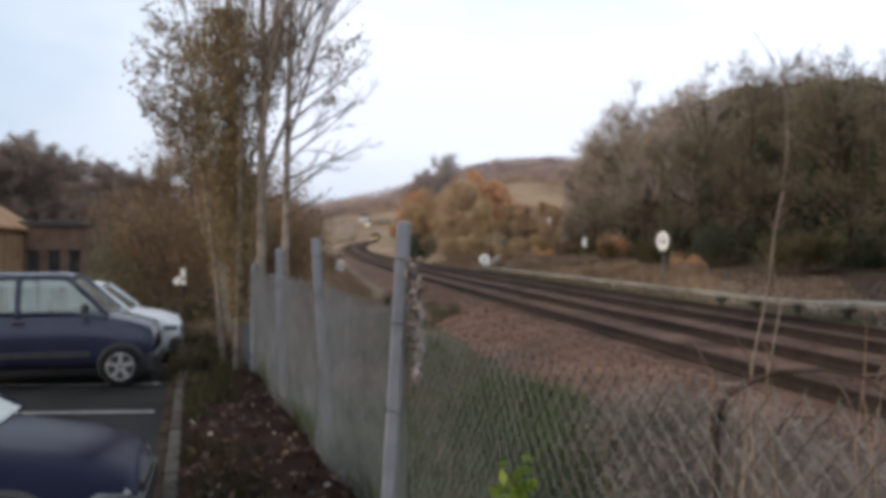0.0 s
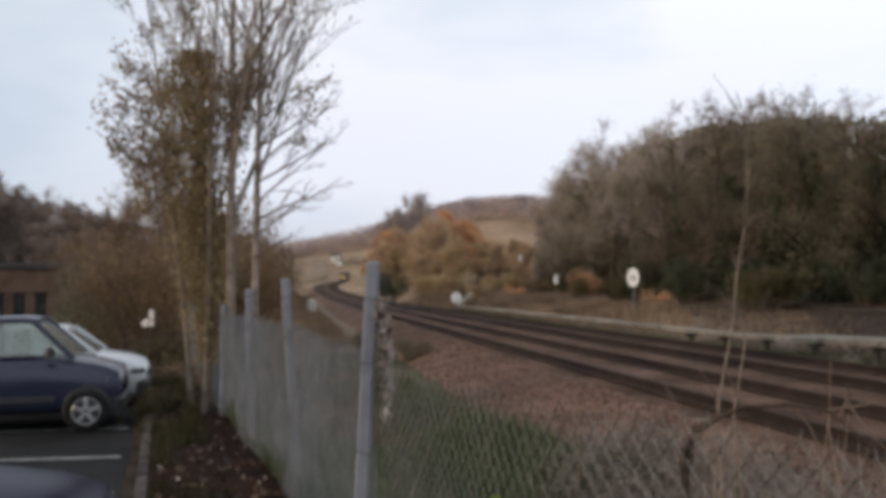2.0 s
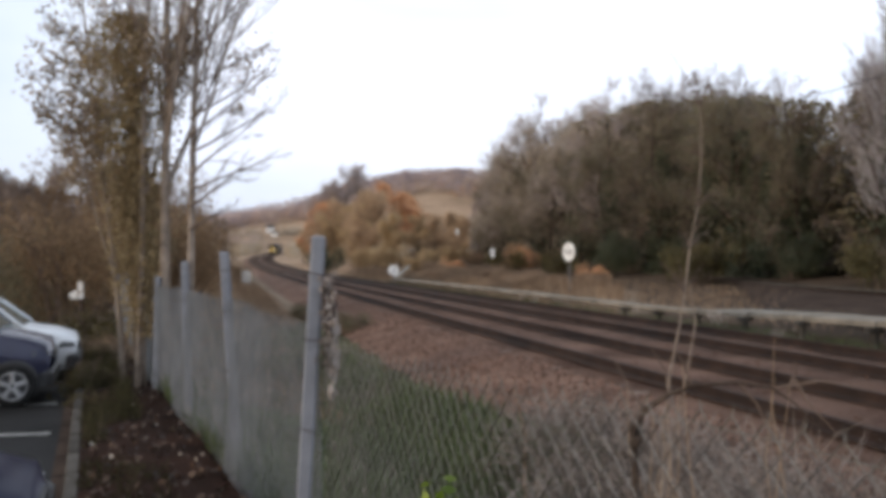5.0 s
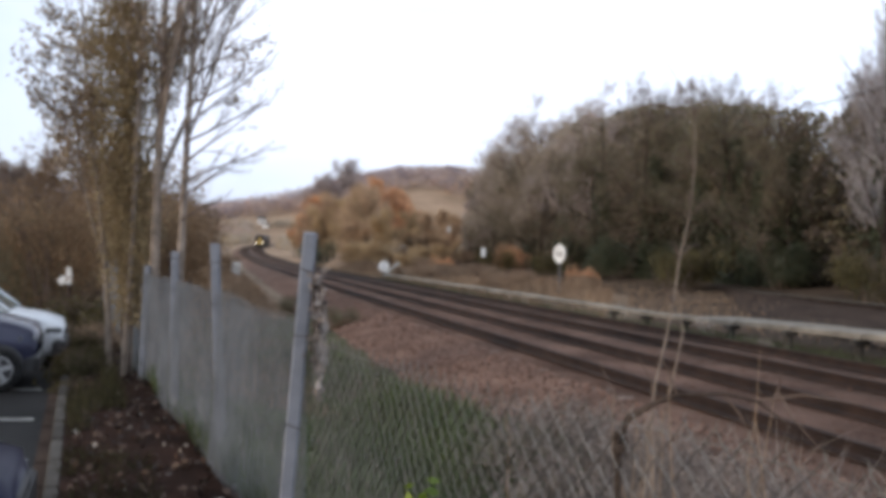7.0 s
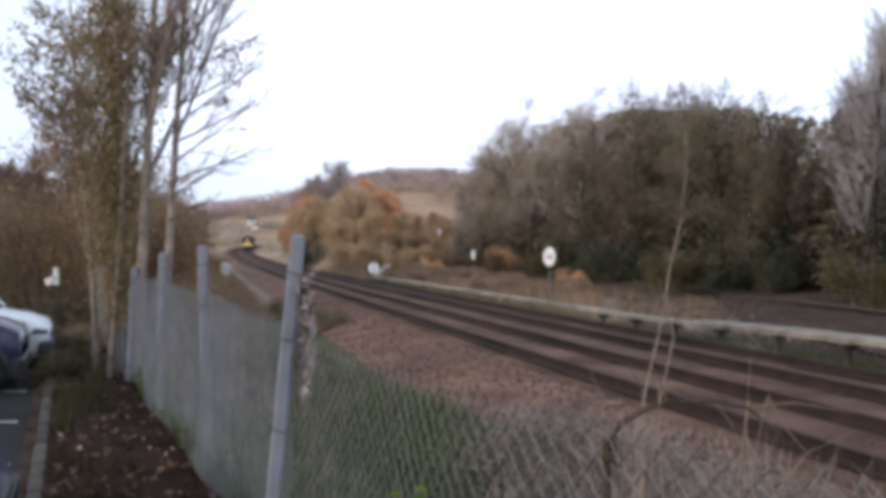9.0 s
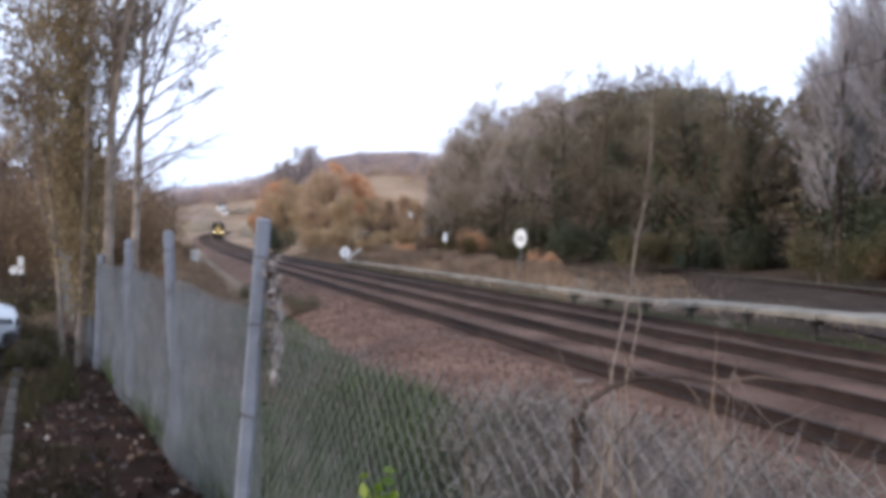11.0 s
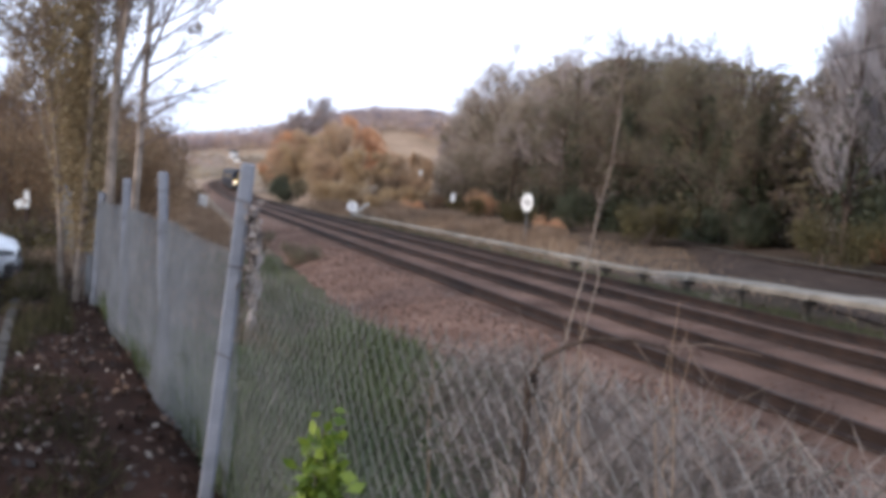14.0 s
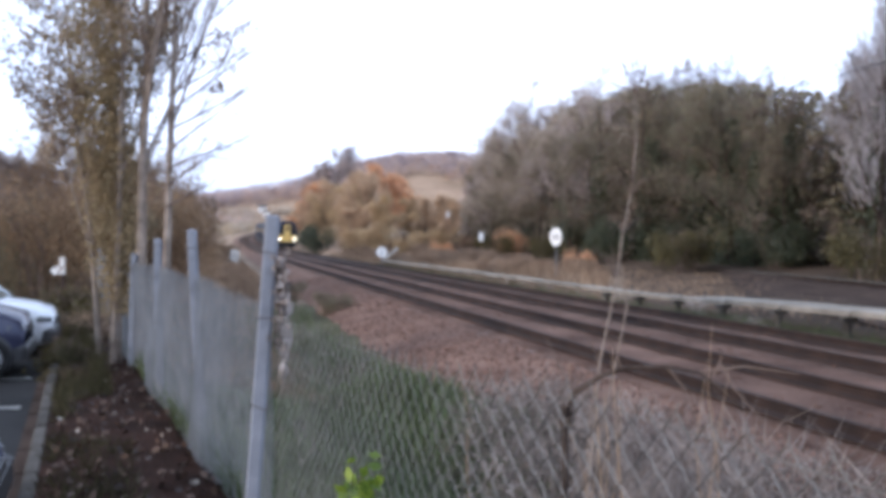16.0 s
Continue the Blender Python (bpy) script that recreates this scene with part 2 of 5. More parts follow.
TRAIN_BLACK = material("black_underframe", (0.010, 0.010, 0.011), (0.03, 0.028, 0.027), 0.7, 2, 30, 0)
TRAIN_GREY = material("grey_coach_roof", (0.035, 0.035, 0.037), (0.075, 0.075, 0.078), 0.85, 1, 20, 0)
LAMP = glow("headlamp_glow", (1.0, 0.90, 0.72), 4.5)
TYRE = material("tyre_rubber", (0.010, 0.010, 0.010), (0.028, 0.028, 0.028), 0.8, 6, 60, 0.3, bump_size=0.004)
ALLOY = material("alloy_rim", (0.3150, 0.3150, 0.3225), (0.4650, 0.4650, 0.4725), 0.35, 6, 50, 0, metal=0.6)
PLASTIC = material("black_plastic", (0.012, 0.012, 0.013), (0.032, 0.032, 0.034), 0.55, 6, 60, 0.2, bump_size=0.003)
CAR_BLUE = material("blue_car_paint", (0.024, 0.026, 0.050), (0.036, 0.039, 0.072), 0.25, 1, 200, 0, metal=0.2)
CAR_SILVER = material("silver_car_paint", (0.52, 0.54, 0.56), (0.64, 0.66, 0.69), 0.3, 1, 200, 0, metal=0.35)
CAR_NAVY = material("navy_car_paint", (0.01, 0.011, 0.026), (0.018, 0.02, 0.042), 0.28, 1, 200, 0, metal=0.0, spec=0.05)
GLASS = car_glass("tinted_car_glass", (0.62, 0.70, 0.68))
LENS = material("headlight_lens", (0.06, 0.063, 0.066), (0.16, 0.165, 0.17), 0.12, 8, 40, 0)
RAG = material("torn_white_plastic", (0.45, 0.45, 0.46), (0.72, 0.72, 0.74), 0.5, 6, 30, 0.3, bump_size=0.01)
LEAF_HEDGE = material("russet_hedge_leaf", (0.15, 0.098, 0.058), (0.37, 0.25, 0.15), 0.8, 0.5, 5, 0, island=0.3)
WOOD_DEEP = material("deep_wood_brown", (0.0975, 0.0780, 0.0624), (0.1950, 0.1586, 0.1300), 0.9, 0.05, 0.5, 0, island=0.4)
PALE_CONCRETE = material("pale_concrete", (0.46, 0.44, 0.40), (0.70, 0.67, 0.62), 0.85, 2, 40, 0.3, bump_size=0.008)
translucent(0.38, GRASS, LEAF_BROWN, LEAF_OLIVE, LEAF_CLIMBER, LEAF_ORANGE, LEAF_YELLOW, LEAF_TAN, LEAF_GOLD, LEAF_LIME, LEAF_IVY, LEAF_HEDGE, LEAF_DUSK, LEAF_HAZE, BRACKEN, WEED_DULL, FAR_BROWN_HAZED, FAR_DARK_HAZED, WOOD_DEEP)


# ---- building blocks
class Geo:
    """Points and faces of one mesh."""

    def __init__(self):
        self.v, self.f = [], []

    def add(self, pts, faces):
        k = len(self.v)
        self.v.extend(tuple(p) for p in pts)
        self.f.extend(tuple(i + k for i in q) for q in faces)

    def box(self, c, s, m=None, chamfer=0.0):
        x, y, z = (0.5 * q for q in s)
        if chamfer:
            e = chamfer
            ring = [(x - e, y), (x, y - e), (x, e - y), (x - e, -y), (e - x, -y), (-x, e - y), (-x, y - e), (e - x, y)]
            low = [(a, b, -z) for a, b in ring]
            mid = [(a, b, z - e) for a, b in ring]
            top = [(a * (1 - e / x), b * (1 - e / y), z) for a, b in ring]
            pts = low + mid + top
            faces = [tuple(range(8))] + [tuple(16 + i for i in reversed(range(8)))]
            for o in (0, 8):
                faces += [(o + i, o + 8 + i, o + 8 + (i + 1) % 8, o + (i + 1) % 8) for i in range(8)]
        else:
            pts = [(a * x, b * y, d * z) for d in (-1, 1) for b in (-1, 1) for a in (-1, 1)]
            faces = [(0, 2, 3, 1), (4, 5, 7, 6), (0, 1, 5, 4), (2, 6, 7, 3), (0, 4, 6, 2), (1, 3, 7, 5)]
        mm = Matrix.Translation(c) @ (m if m is not None else Matrix())
        self.add([mm @ Vector(p) for p in pts], faces)
        return self

    def tube(self, pts, radii, n=6, cap=True):
        pts = [Vector(p) for p in pts]
        if not isinstance(radii, (list, tuple)):
            radii = [radii] * len(pts)
        out, faces = [], []
        for i, p in enumerate(pts):
            d = (pts[min(i + 1, len(pts) - 1)] - pts[max(i - 1, 0)])
            d = d.normalized() if d.length > 1e-9 else Vector((0, 0, 1))
            a = d.cross(Vector((0, 0, 1)) if abs(d.z) < 0.9 else Vector((1, 0, 0))).normalized()
            b = d.cross(a)
            for k in range(n):
                w = 2 * math.pi * k / n
                out.append(p + (a * math.cos(w) + b * math.sin(w)) * radii[i])
        for i in range(len(pts) - 1):
            for k in range(n):
                q = (k + 1) % n
                faces.append((i * n + k, i * n + q, (i + 1) * n + q, (i + 1) * n + k))
        if cap:
            faces.append(tuple(reversed(range(n))))
            faces.append(tuple((len(pts) - 1) * n + k for k in range(n)))
        self.add(out, faces)
        return self

    def spike(self, p, q, r):
        d = q - p
        a = d.cross(Vector((0.3, 0.2, 1))).normalized() * r
        b = d.cross(a).normalized() * r
        self.add([p + a, p - a * 0.5 + b * 0.87, p - a * 0.5 - b * 0.87, q], [(0, 1, 3), (1, 2, 3), (2, 0, 3)])

    def leaf(self, p, size, rng):
        a = Vector((rng.gauss(0, 1), rng.gauss(0, 1), rng.gauss(0, 1))).normalized()
        b = a.cross(Vector((rng.gauss(0, 1), rng.gauss(0, 1), rng.gauss(0, 1)))).normalized()
        a, b = a * size, b * size * 0.6
        self.add([p - a, p + b, p + a, p - b], [(0, 1, 2, 3)])

    def tuft(self, p, size, rng):
        """A far clump of foliage, facing mostly up and out."""
        n = Vector((rng.gauss(0, 0.45), rng.gauss(-0.35, 0.35), 1)).normalized()
        a = n.cross(Vector((rng.gauss(0, 1), rng.gauss(0, 1), 0.1))).normalized()
        b = n.cross(a) * size * 0.8
        a = a * size
        self.add([p - a, p + b, p + a, p - b], [(0, 1, 2, 3)])

    def disc(self, c, r, depth, axis_m, n=24):
        ring = [(r * math.cos(2 * math.pi * k / n), r * math.sin(2 * math.pi * k / n)) for k in range(n)]
        e = min(depth * 0.3, r * 0.1)
        rows = [[(x, y, -depth / 2) for x, y in ring], [(x, y, depth / 2 - e) for x, y in ring], [(x * (1 - e / r), y * (1 - e / r), depth / 2) for x, y in ring]]
        pts = [axis_m @ Vector(p) + Vector(c) for row in rows for p in row]
        faces = [tuple(reversed(range(n))), tuple(2 * n + k for k in range(n))]
        for o in (0, n):
            faces += [(o + k, o + (k + 1) % n, o + n + (k + 1) % n, o + n + k) for k in range(n)]
        self.add(pts, faces)
        return self

    def mesh(self, name, mat, smooth=False):
        me = bpy.data.meshes.new(name)
        me.from_pydata(self.v, [], self.f)
        me.materials.append(mat)
        if smooth:
            me.polygons.foreach_set("use_smooth", [True] * len(me.polygons))
        me.update()
        return me


def thing(name, label, category, group="", kind="", at=None):
    ob = new(name)
    ob.empty_display_size = 0.2
    if at is not None:
        ob.matrix_world = at
    return tagged(ob, label, category, group, kind)


def part(name, geo, mat, parent, label="", smooth=False):
    ob = new(name, geo.mesh(name, mat, smooth))
    ob.parent = parent
    return tagged(ob, label)


def solo(name, geo, mat, label, category, group="", kind="", smooth=False, at=None):
    ob = new(name, geo.mesh(name, mat, smooth))
    if at is not None:
        ob.matrix_world = at
    return tagged(ob, label, category, group, kind)


def piece(name, data, parent, m):
    ob = new(name, data)
    ob.parent = parent
    ob.matrix_local = m
    return ob


# ---- the plan: track line, fence line, kerb line and ground heights
def track_x(y):
    """The near rail's x at y: straight, then bending to the right up the valley."""
    if y <= 150:
        return 5.55 - 0.145 * y
    a = min(y, 300.0) - 150
    x = 5.55 - 0.145 * 150 - 0.150 * a + 0.5 * (0.100 / 150) * a * a
    return x - 0.045 * max(0.0, y - 300)


def track_z(y):
    d = (y - 115) / 20.0
    return 0.69 + 0.018 * 20.0 * (math.log1p(math.exp(min(d, 30))) if d < 30 else d)


F0, FD = Vector((-0.25, 5.57)), Vector((-0.3162, 0.9487))


def fence_xy(s):
    return F0.x + FD.x * s, F0.y + FD.y * s


def fence_x(y):
    return F0.x + FD.x / FD.y * (y - F0.y)


def kerb_x(y):
    return -2.21 - 0.29 * (y - 7.13)


def smooth(a, b, x):
    t = min(1.0, max(0.0, (x - a) / (b - a)))
    return t * t * (3 - 2 * t)


# height of the ridge at the head of the valley, by x
RIDGE = ((-320, -170, -130, -101, -80, -63, -25, 10, 45, 90, 130, 320), (12, 12, 14, 18, 25, 31, 38, 46, 52, 52, 51, 55))


def height(x, y):
    """Height of the ground."""
    tz = track_z(y)
    off = (x - track_x(y)) * 0.99
    valley = tz - 0.69
    bump = 0.10 * noise.noise(Vector((x * 0.25, y * 0.25, 0))) + 0.04 * noise.noise(Vector((x * 1.1, y * 1.1, 3)))
    fx = fence_x(y)
    if x < fx:
        base = 0.10 if y < 30 else 0.10 + 0.9 * smooth(30, 60, y)
        k = kerb_x(y)
        if y < 30 and x < k + 0.3:
            base = -0.05
            bump *= 0.1
    else:
        side = smooth(0.2, 2.2, x - fx)
        base = 0.10 - 0.42 * side * (1 - smooth(20, 45, y)) + 0.2 * smooth(20, 45, y)
    base = base + (0.06 - base) * smooth(-3.6, -2.3, off)
    base = base + (0.28 - base) * smooth(-2.3, -1.2, off)
    if off > 4.7:
        base = 0.28 + 0.25 * smooth(6, 9, off) + 0.5 * smooth(12, 26, off)
    far = smooth(40, 110, y)
    hill_r = 3.0 * smooth(18, 60, off) + 4 * smooth(50, 160, off) * smooth(60, 220, y) + 10 * smooth(150, 420, off)
    hill_l = 3.5 * smooth(16, 80, -off) + 14 * smooth(80, 300, -off)
    ridge = float(np.interp(x, RIDGE[0], RIDGE[1])) * smooth(430, 720, y)
    near_track = max(smooth(4.5, 16, abs(off - 2.4)), smooth(430, 470, y))
    z = base + valley + bump * near_track
    return z + hill_r + hill_l + ridge * near_track + far * 0.4 * near_track


def axis(marks):
    out = []
    for a, b, step in marks:
        out += list(np.arange(a, b, step))
    return out + [marks[-1][1]]


XS = axis([(-1500, -300, 100), (-300, -100, 20), (-100, -30, 5), (-30, -10, 1.5), (-10, 14, 0.4), (14, 40, 1.5), (40, 120, 6), (120, 300, 20), (300, 1500, 100)])
YS = axis([(-400, -60, 40), (-60, -10, 6), (-10, 0, 1.2), (0, 24, 0.4), (24, 60, 1.5), (60, 160, 5), (160, 420, 13), (420, 1000, 40), (1000, 2600, 200)])


# ---- ground, car park, verge
def build_ground():
    verts = [(x, y, height(x, y)) for y in YS for x in XS]
    w = len(XS)
    faces = [(j * w + i, j * w + i + 1, (j + 1) * w + i + 1, (j + 1) * w + i) for j in range(len(YS) - 1) for i in range(w - 1)]
    me = bpy.data.meshes.new("ground")
    me.from_pydata(verts, [], faces)
    me.materials.append(GRASS_GROUND)
    me.materials.append(HILL)
    me.materials.append(WOOD_FLOOR)
    me.materials.append(ROUGH)
    for p in me.polygons:
        x, y, _ = p.center
        off = x - track_x(y)
        p.material_index = 1 if (y > 70 or off > 11 or x < -34 or (y > 34 and x > fence_x(y) + 0.4)) else 0
        if (y < 130 and (off > 15 or x < -22)) or (y < 260 and off > 26) or (y < 62 and off > 5.4):
            p.material_index = 2
        if (22 < y < 100 and 5.4 < off < 15 and x / y < 0.34) or (29 < y < 110 and -9 < off < -1.5 and x > fence_x(y)):
            p.material_index = 3
        p.use_smooth = True
    tagged(new("ground", me), "rough grass and brown autumn hillsides of the valley", "ground", kind="structure")


def build_car_park():
    g = Geo()
    ys = axis([(-14, 30, 2.0)])
    top = [(-60, y, 0.0) for y in ys] + [(kerb_x(y) - 0.125, y, 0.0) for y in ys]
    n = len(ys)
    g.add(top, [(i, n + i, n + i + 1, i + 1) for i in range(n - 1)])
    edge = [(kerb_x(y) - 0.125, y, z) for z in (0.0, -0.2) for y in ys]
    g.add(edge, [(i, n + i, n + i + 1, i + 1) for i in range(n - 1)])
    solo("car_park_surface", g, ASPHALT, "dark worn asphalt of a small car park", "car park", kind="structure")
    for y0 in (3.95, 6.35, 8.75, 11.1, 13.45, 15.85, 18.25, 20.65):
        x1 = kerb_x(y0) - 0.45
        g = Geo().box((0, 0, 0.004), (4.6, 0.09, 0.003))
        solo("bay_line", g, PAINT, "worn white painted parking bay line on asphalt", "road marking", "parking bay lines", "structure", at=pose(x1 - 2.3, y0 + 0.12, 0.001, 0, 0, 4))
    # dark gully between asphalt and kerb, then kerb stones
    g = Geo()
    for i in range(44):
        y = -6 + i * 0.915
        g.box((kerb_x(y) - 0.19, y, 0.002), (0.12, 0.90, 0.012), Euler((0, 0, math.atan(0.29))).to_matrix().to_4x4())
    solo("gully", g, CINDER, "dirt-filled gully along the kerb", "gully", kind="structure")
    kerb = thing("kerb", "weathered concrete kerb beside the car park", "kerb", kind="structure")
    data = Geo().box((0, 0, 0.0), (0.125, 0.905, 0.26), chamfer=0.018).mesh("kerb_stone", KERB)
    rng = random.Random(4)
    for i in range(42):
        y = -6 + i * 0.95
        piece("kerb_stone", data, kerb, pose(kerb_x(y) - 0.05, y, 0.005 + rng.uniform(-0.006, 0.006), rng.uniform(-0.4, 0.4), 0, math.degrees(math.atan(0.29)) + rng.uniform(-0.4, 0.4)))
    g = Geo()
    ys = axis([(-6, 30, 0.5)])
    cols = 8
    for j, y in enumerate(ys):
        a, b = kerb_x(y) + 0.012, fence_x(y) + 0.25
        for i in range(cols):
            x = a + (b - a) * i / (cols - 1)
            z = 0.125 + 0.05 * noise.noise(Vector((x * 1.2, y * 1.2, 7))) + 0.03 * math.sin(math.pi * i / (cols - 1)) + (0.10 if i == cols - 1 else 0)
            g.v.append((x, y, z))
    g.f = [(j * cols + i, j * cols + i + 1, (j + 1) * cols + i + 1, (j + 1) * cols + i) for j in range(len(ys) - 1) for i in range(cols - 1)]
    solo("verge", g, SOIL, "strip of dark damp soil between kerb and fence", "verge", kind="structure", smooth=True)


# ---- railway
def strip(profile, y0, y1, step_near, step_far):
    ys = axis([(y0, 60, step_near), (60, y1, step_far)])
    g = Geo()
    n = len(profile)
    for y in ys:
        for off, z in profile:
            g.v.append((track_x(y) + off * 1.01, y, track_z(y) + z))
    g.f = [(j * n + i, j * n + i + 1, (j + 1) * n + i + 1, (j + 1) * n + i) for j in range(len(ys) - 1) for i in range(n - 1)]
    return g


GAUGES = ((0.0, 1.505), (3.25, 4.755))


def build_railway():
    shoulder = [(-3.7, -0.95), (-2.7, -0.78), (-2.2, -0.60), (-1.6, -0.40), (-0.85, -0.25), (-0.42, -0.22)]
    near_bed = [(-0.42, -0.22), (0.0, -0.19), (0.75, -0.17), (1.62, -0.178)]
    middle = [(1.62, -0.178), (1.9, -0.18), (2.4, -0.20), (2.9, -0.18)]
    far_bed = [(2.9, -0.18), (4.0, -0.165), (5.2, -0.18), (6.0, -0.48), (7.2, -0.66)]
    for profile, mat, label in ((shoulder, BALLAST, "pinkish brown stone ballast shoulder of the railway"), (near_bed, TRACKBED, "rust-stained ballast between the near rails"), (middle, TRACKBED, "brown ballast between the two tracks"), (far_bed, BED_DARK, "dark oil-stained ballast of the far track")):
        g = strip(profile, -40, 440, 1.0, 5.0)
        for i, v in enumerate(g.v):
            k = 0.025 * noise.noise(Vector((v[0] * 0.9, v[1] * 0.9, 1)))
            g.v[i] = (v[0], v[1], v[2] + k)
        solo("ballast_bed", g, mat, label, "ballast", kind="structure", smooth=True)
    for a, b in GAUGES:
        track = thing("railway_track", "rusty steel rails on dirty concrete sleepers in ballast", "railway track", "railway tracks", "structure")
        for r in (a, b):
            web = [(-0.07, -0.155), (-0.065, -0.14), (-0.012, -0.12), (-0.010, -0.045), (-0.036, -0.03), (-0.036, -0.006), (0.036, -0.006), (0.036, -0.03), (0.010, -0.045), (0.012, -0.12), (0.065, -0.14), (0.07, -0.155)]
            rail = part("rail", strip([(r + p, z) for p, z in web], -40, 440, 2.0, 5.0), RAIL, track)
            part("rail_head", strip([(r - 0.034, -0.006), (r - 0.028, 0.0), (r + 0.028, 0.0), (r + 0.034, -0.006)], -40, 440, 2.0, 5.0), RAILHEAD, rail, "worn grey running surface")
        mid = 0.5 * (a + b)
        data = Geo().box((0, 0, 0), (2.55, 0.25, 0.2), chamfer=0.02).mesh("sleeper", SLEEPER)
        rng = random.Random(int(a * 10) + 2)
        for i in range(150):
            y = -6 + i * 0.65
            piece("sleeper", data, track, pose(track_x(y) + mid * 1.01 + rng.uniform(-0.02, 0.02), y, track_z(y) - 0.318 + rng.uniform(-0.008, 0.006), 0, 0, 8.25 + rng.uniform(-0.5, 0.5)))
        g = Geo()
        for i in range(420):
            y = 91.5 + i * 0.65
            g.box((track_x(y) + mid * 1.01, y, track_z(y) - 0.25), (2.55, 0.25, 0.2))
        tagged(part("distant_sleepers", g, SLEEPER, track), kind="stuff")
    rng = random.Random(9)
    g, gd = Geo(), Geo()
    for i in range(9000):
        y = 3 + 38 * rng.random() ** 1.6
        off = rng.uniform(-2.5, 5.6) if rng.random() < 0.4 else rng.uniform(-2.5, -0.3)
        z = track_z(y) + np.interp(off, (-2.7, -2.2, -1.6, -0.85, -0.42, 0.75, 2.4, 4.0, 5.2, 6.0), (-0.78, -0.60, -0.40, -0.25, -0.22, -0.17, -0.20, -0.165, -0.18, -0.48))
        dark = off > -0.4
        c = Vector((track_x(y) + off * 1.01, y, z + 0.025 * noise.noise(Vector(((track_x(y) + off * 1.01) * 0.9, y * 0.9, 1))) + 0.008))
        s = rng.uniform(0.014, 0.036)
        q = Euler((rng.random() * 6, rng.random() * 6, 0)).to_matrix() * s
        (gd if dark else g).add([c + q @ Vector(p) for p in ((1, 0, 0), (0, 1, 0), (-1, 0.2, 0), (0, -1, 0.1), (0, 0, 0.8), (0.1, 0, -0.8))], [(0, 1, 4), (1, 2, 4), (2, 3, 4), (3, 0, 4), (1, 0, 5), (2, 1, 5), (3, 2, 5), (0, 3, 5)])
    solo("loose_ballast", g, STONE, "loose pinkish grey ballast stones beside the rails", "ballast", kind="stuff")
    solo("loose_ballast", gd, TRACKBED, "loose dark stained stones between the rails", "ballast", kind="stuff")


def deck_z(y):
    return 0.88 + 0.17 * smooth(24, 13, y) + (track_z(y) - 0.69)


def build_platform():
    plat = thing("disused_platform", "low disused concrete platform edge on short legs", "platform", kind="structure")
    slab = Geo().box((0, 0, 0), (0.50, 1.97, 0.10), chamfer=0.02).mesh("slab", CONCRETE)
    wide = Geo().box((0, 0, 0), (1.45, 1.97, 0.11), chamfer=0.02).mesh("slab", CONCRETE)
    leg = Geo().box((0, 0, 0), (0.10, 0.14, 0.62), chamfer=0.012)
    leg.box((0.0, 0, 0.26), (0.34, 0.16, 0.09), chamfer=0.012)
    leg = leg.mesh("leg", KERB)
    rng = random.Random(5)
    y = -8.0
    while y < 62:
        w = y < 21
        x = track_x(y) + 6.3 * 1.01 + (0.45 if w else 0.0)
        z = deck_z(y) - 0.065
        tilt = math.degrees(math.atan((deck_z(y + 1) - deck_z(y - 1)) / 2))
        piece("slab", wide if w else slab, plat, pose(x, y, z + rng.uniform(-0.012, 0.012), tilt, rng.uniform(-0.6, 0.6), 8.25 + rng.uniform(-0.4, 0.4)))
        if y < 26:
            piece("leg", leg, plat, pose(track_x(y + 1) + 6.08 * 1.01, y + 1, z - 0.38, 0, 0, 8.25))
        y += 2.0
    # slanted end piece
    part("end_ramp", Geo().box((track_x(62) + 7.05, 62.0, deck_z(62) + 0.40), (1.35, 0.5, 0.12), Euler((0, radians(-40), 0)).to_matrix().to_4x4(), chamfer=0.02), PALE_CONCRETE, plat, "tilted pale concrete end slab")
    # dark timber retaining edge behind
    wall = thing("retaining_edge", "low tarred timber retaining edge with a pale capping", "retaining wall", kind="structure")
    board = Geo().box((0, 0, 0), (0.16, 2.38, 0.24), chamfer=0.015).mesh("board", DARKWOOD)
    cap = Geo().box((0, 0, 0), (0.30, 2.40, 0.07), chamfer=0.012).mesh("capping", KERB)
    for i in range(20):
        y = 4 + i * 2.4
        x = 16.9 + 0.085 * y
        for k in range(4):
            piece("board", board, wall, pose(x, y, 0.06 + 0.245 * k, 0, rng.uniform(-1, 1), -4.9))
        piece("capping", cap, wall, pose(x, y, 0.955 + rng.uniform(-0.01, 0.01), 0, rng.uniform(-1, 1), -4.9))


def build_cinder_strip():
    g = Geo()
    ys = axis([(-4, 46, 1.0)])
    for y in ys:
        a, b = track_x(y) + 7.3, 16.85 + 0.085 * y
        a = max(a, b - 6.5 * smooth(48, 20, y) - 0.3)
        for i in range(6):
            x = a + (b - a) * i / 5
            g.v.append((x, y, height(x, y) + 0.05 + 0.03 * noise.noise(Vector((x, y, 4)))))
    g.f = [(j * 6 + i, j * 6 + i + 1, (j + 1) * 6 + i + 1, (j + 1) * 6 + i) for j in range(len(ys) - 1) for i in range(5)]
    solo("cinder_strip", g, CINDER, "dark cinder strip behind the disused platform", "track bed", kind="structure", smooth=True)


# ---- fence
POSTS = [(-6.2, 2.35, 0), (0.0, 2.27, 3.3), (3.26, 2.2, -3.6), (5.95, 2.1, -1.5), (8.9, 1.86, 1.0), (11.9, 1.84, 0.5), (14.9, 1.84, -1.0), (17.9, 1.84, 0.4)]


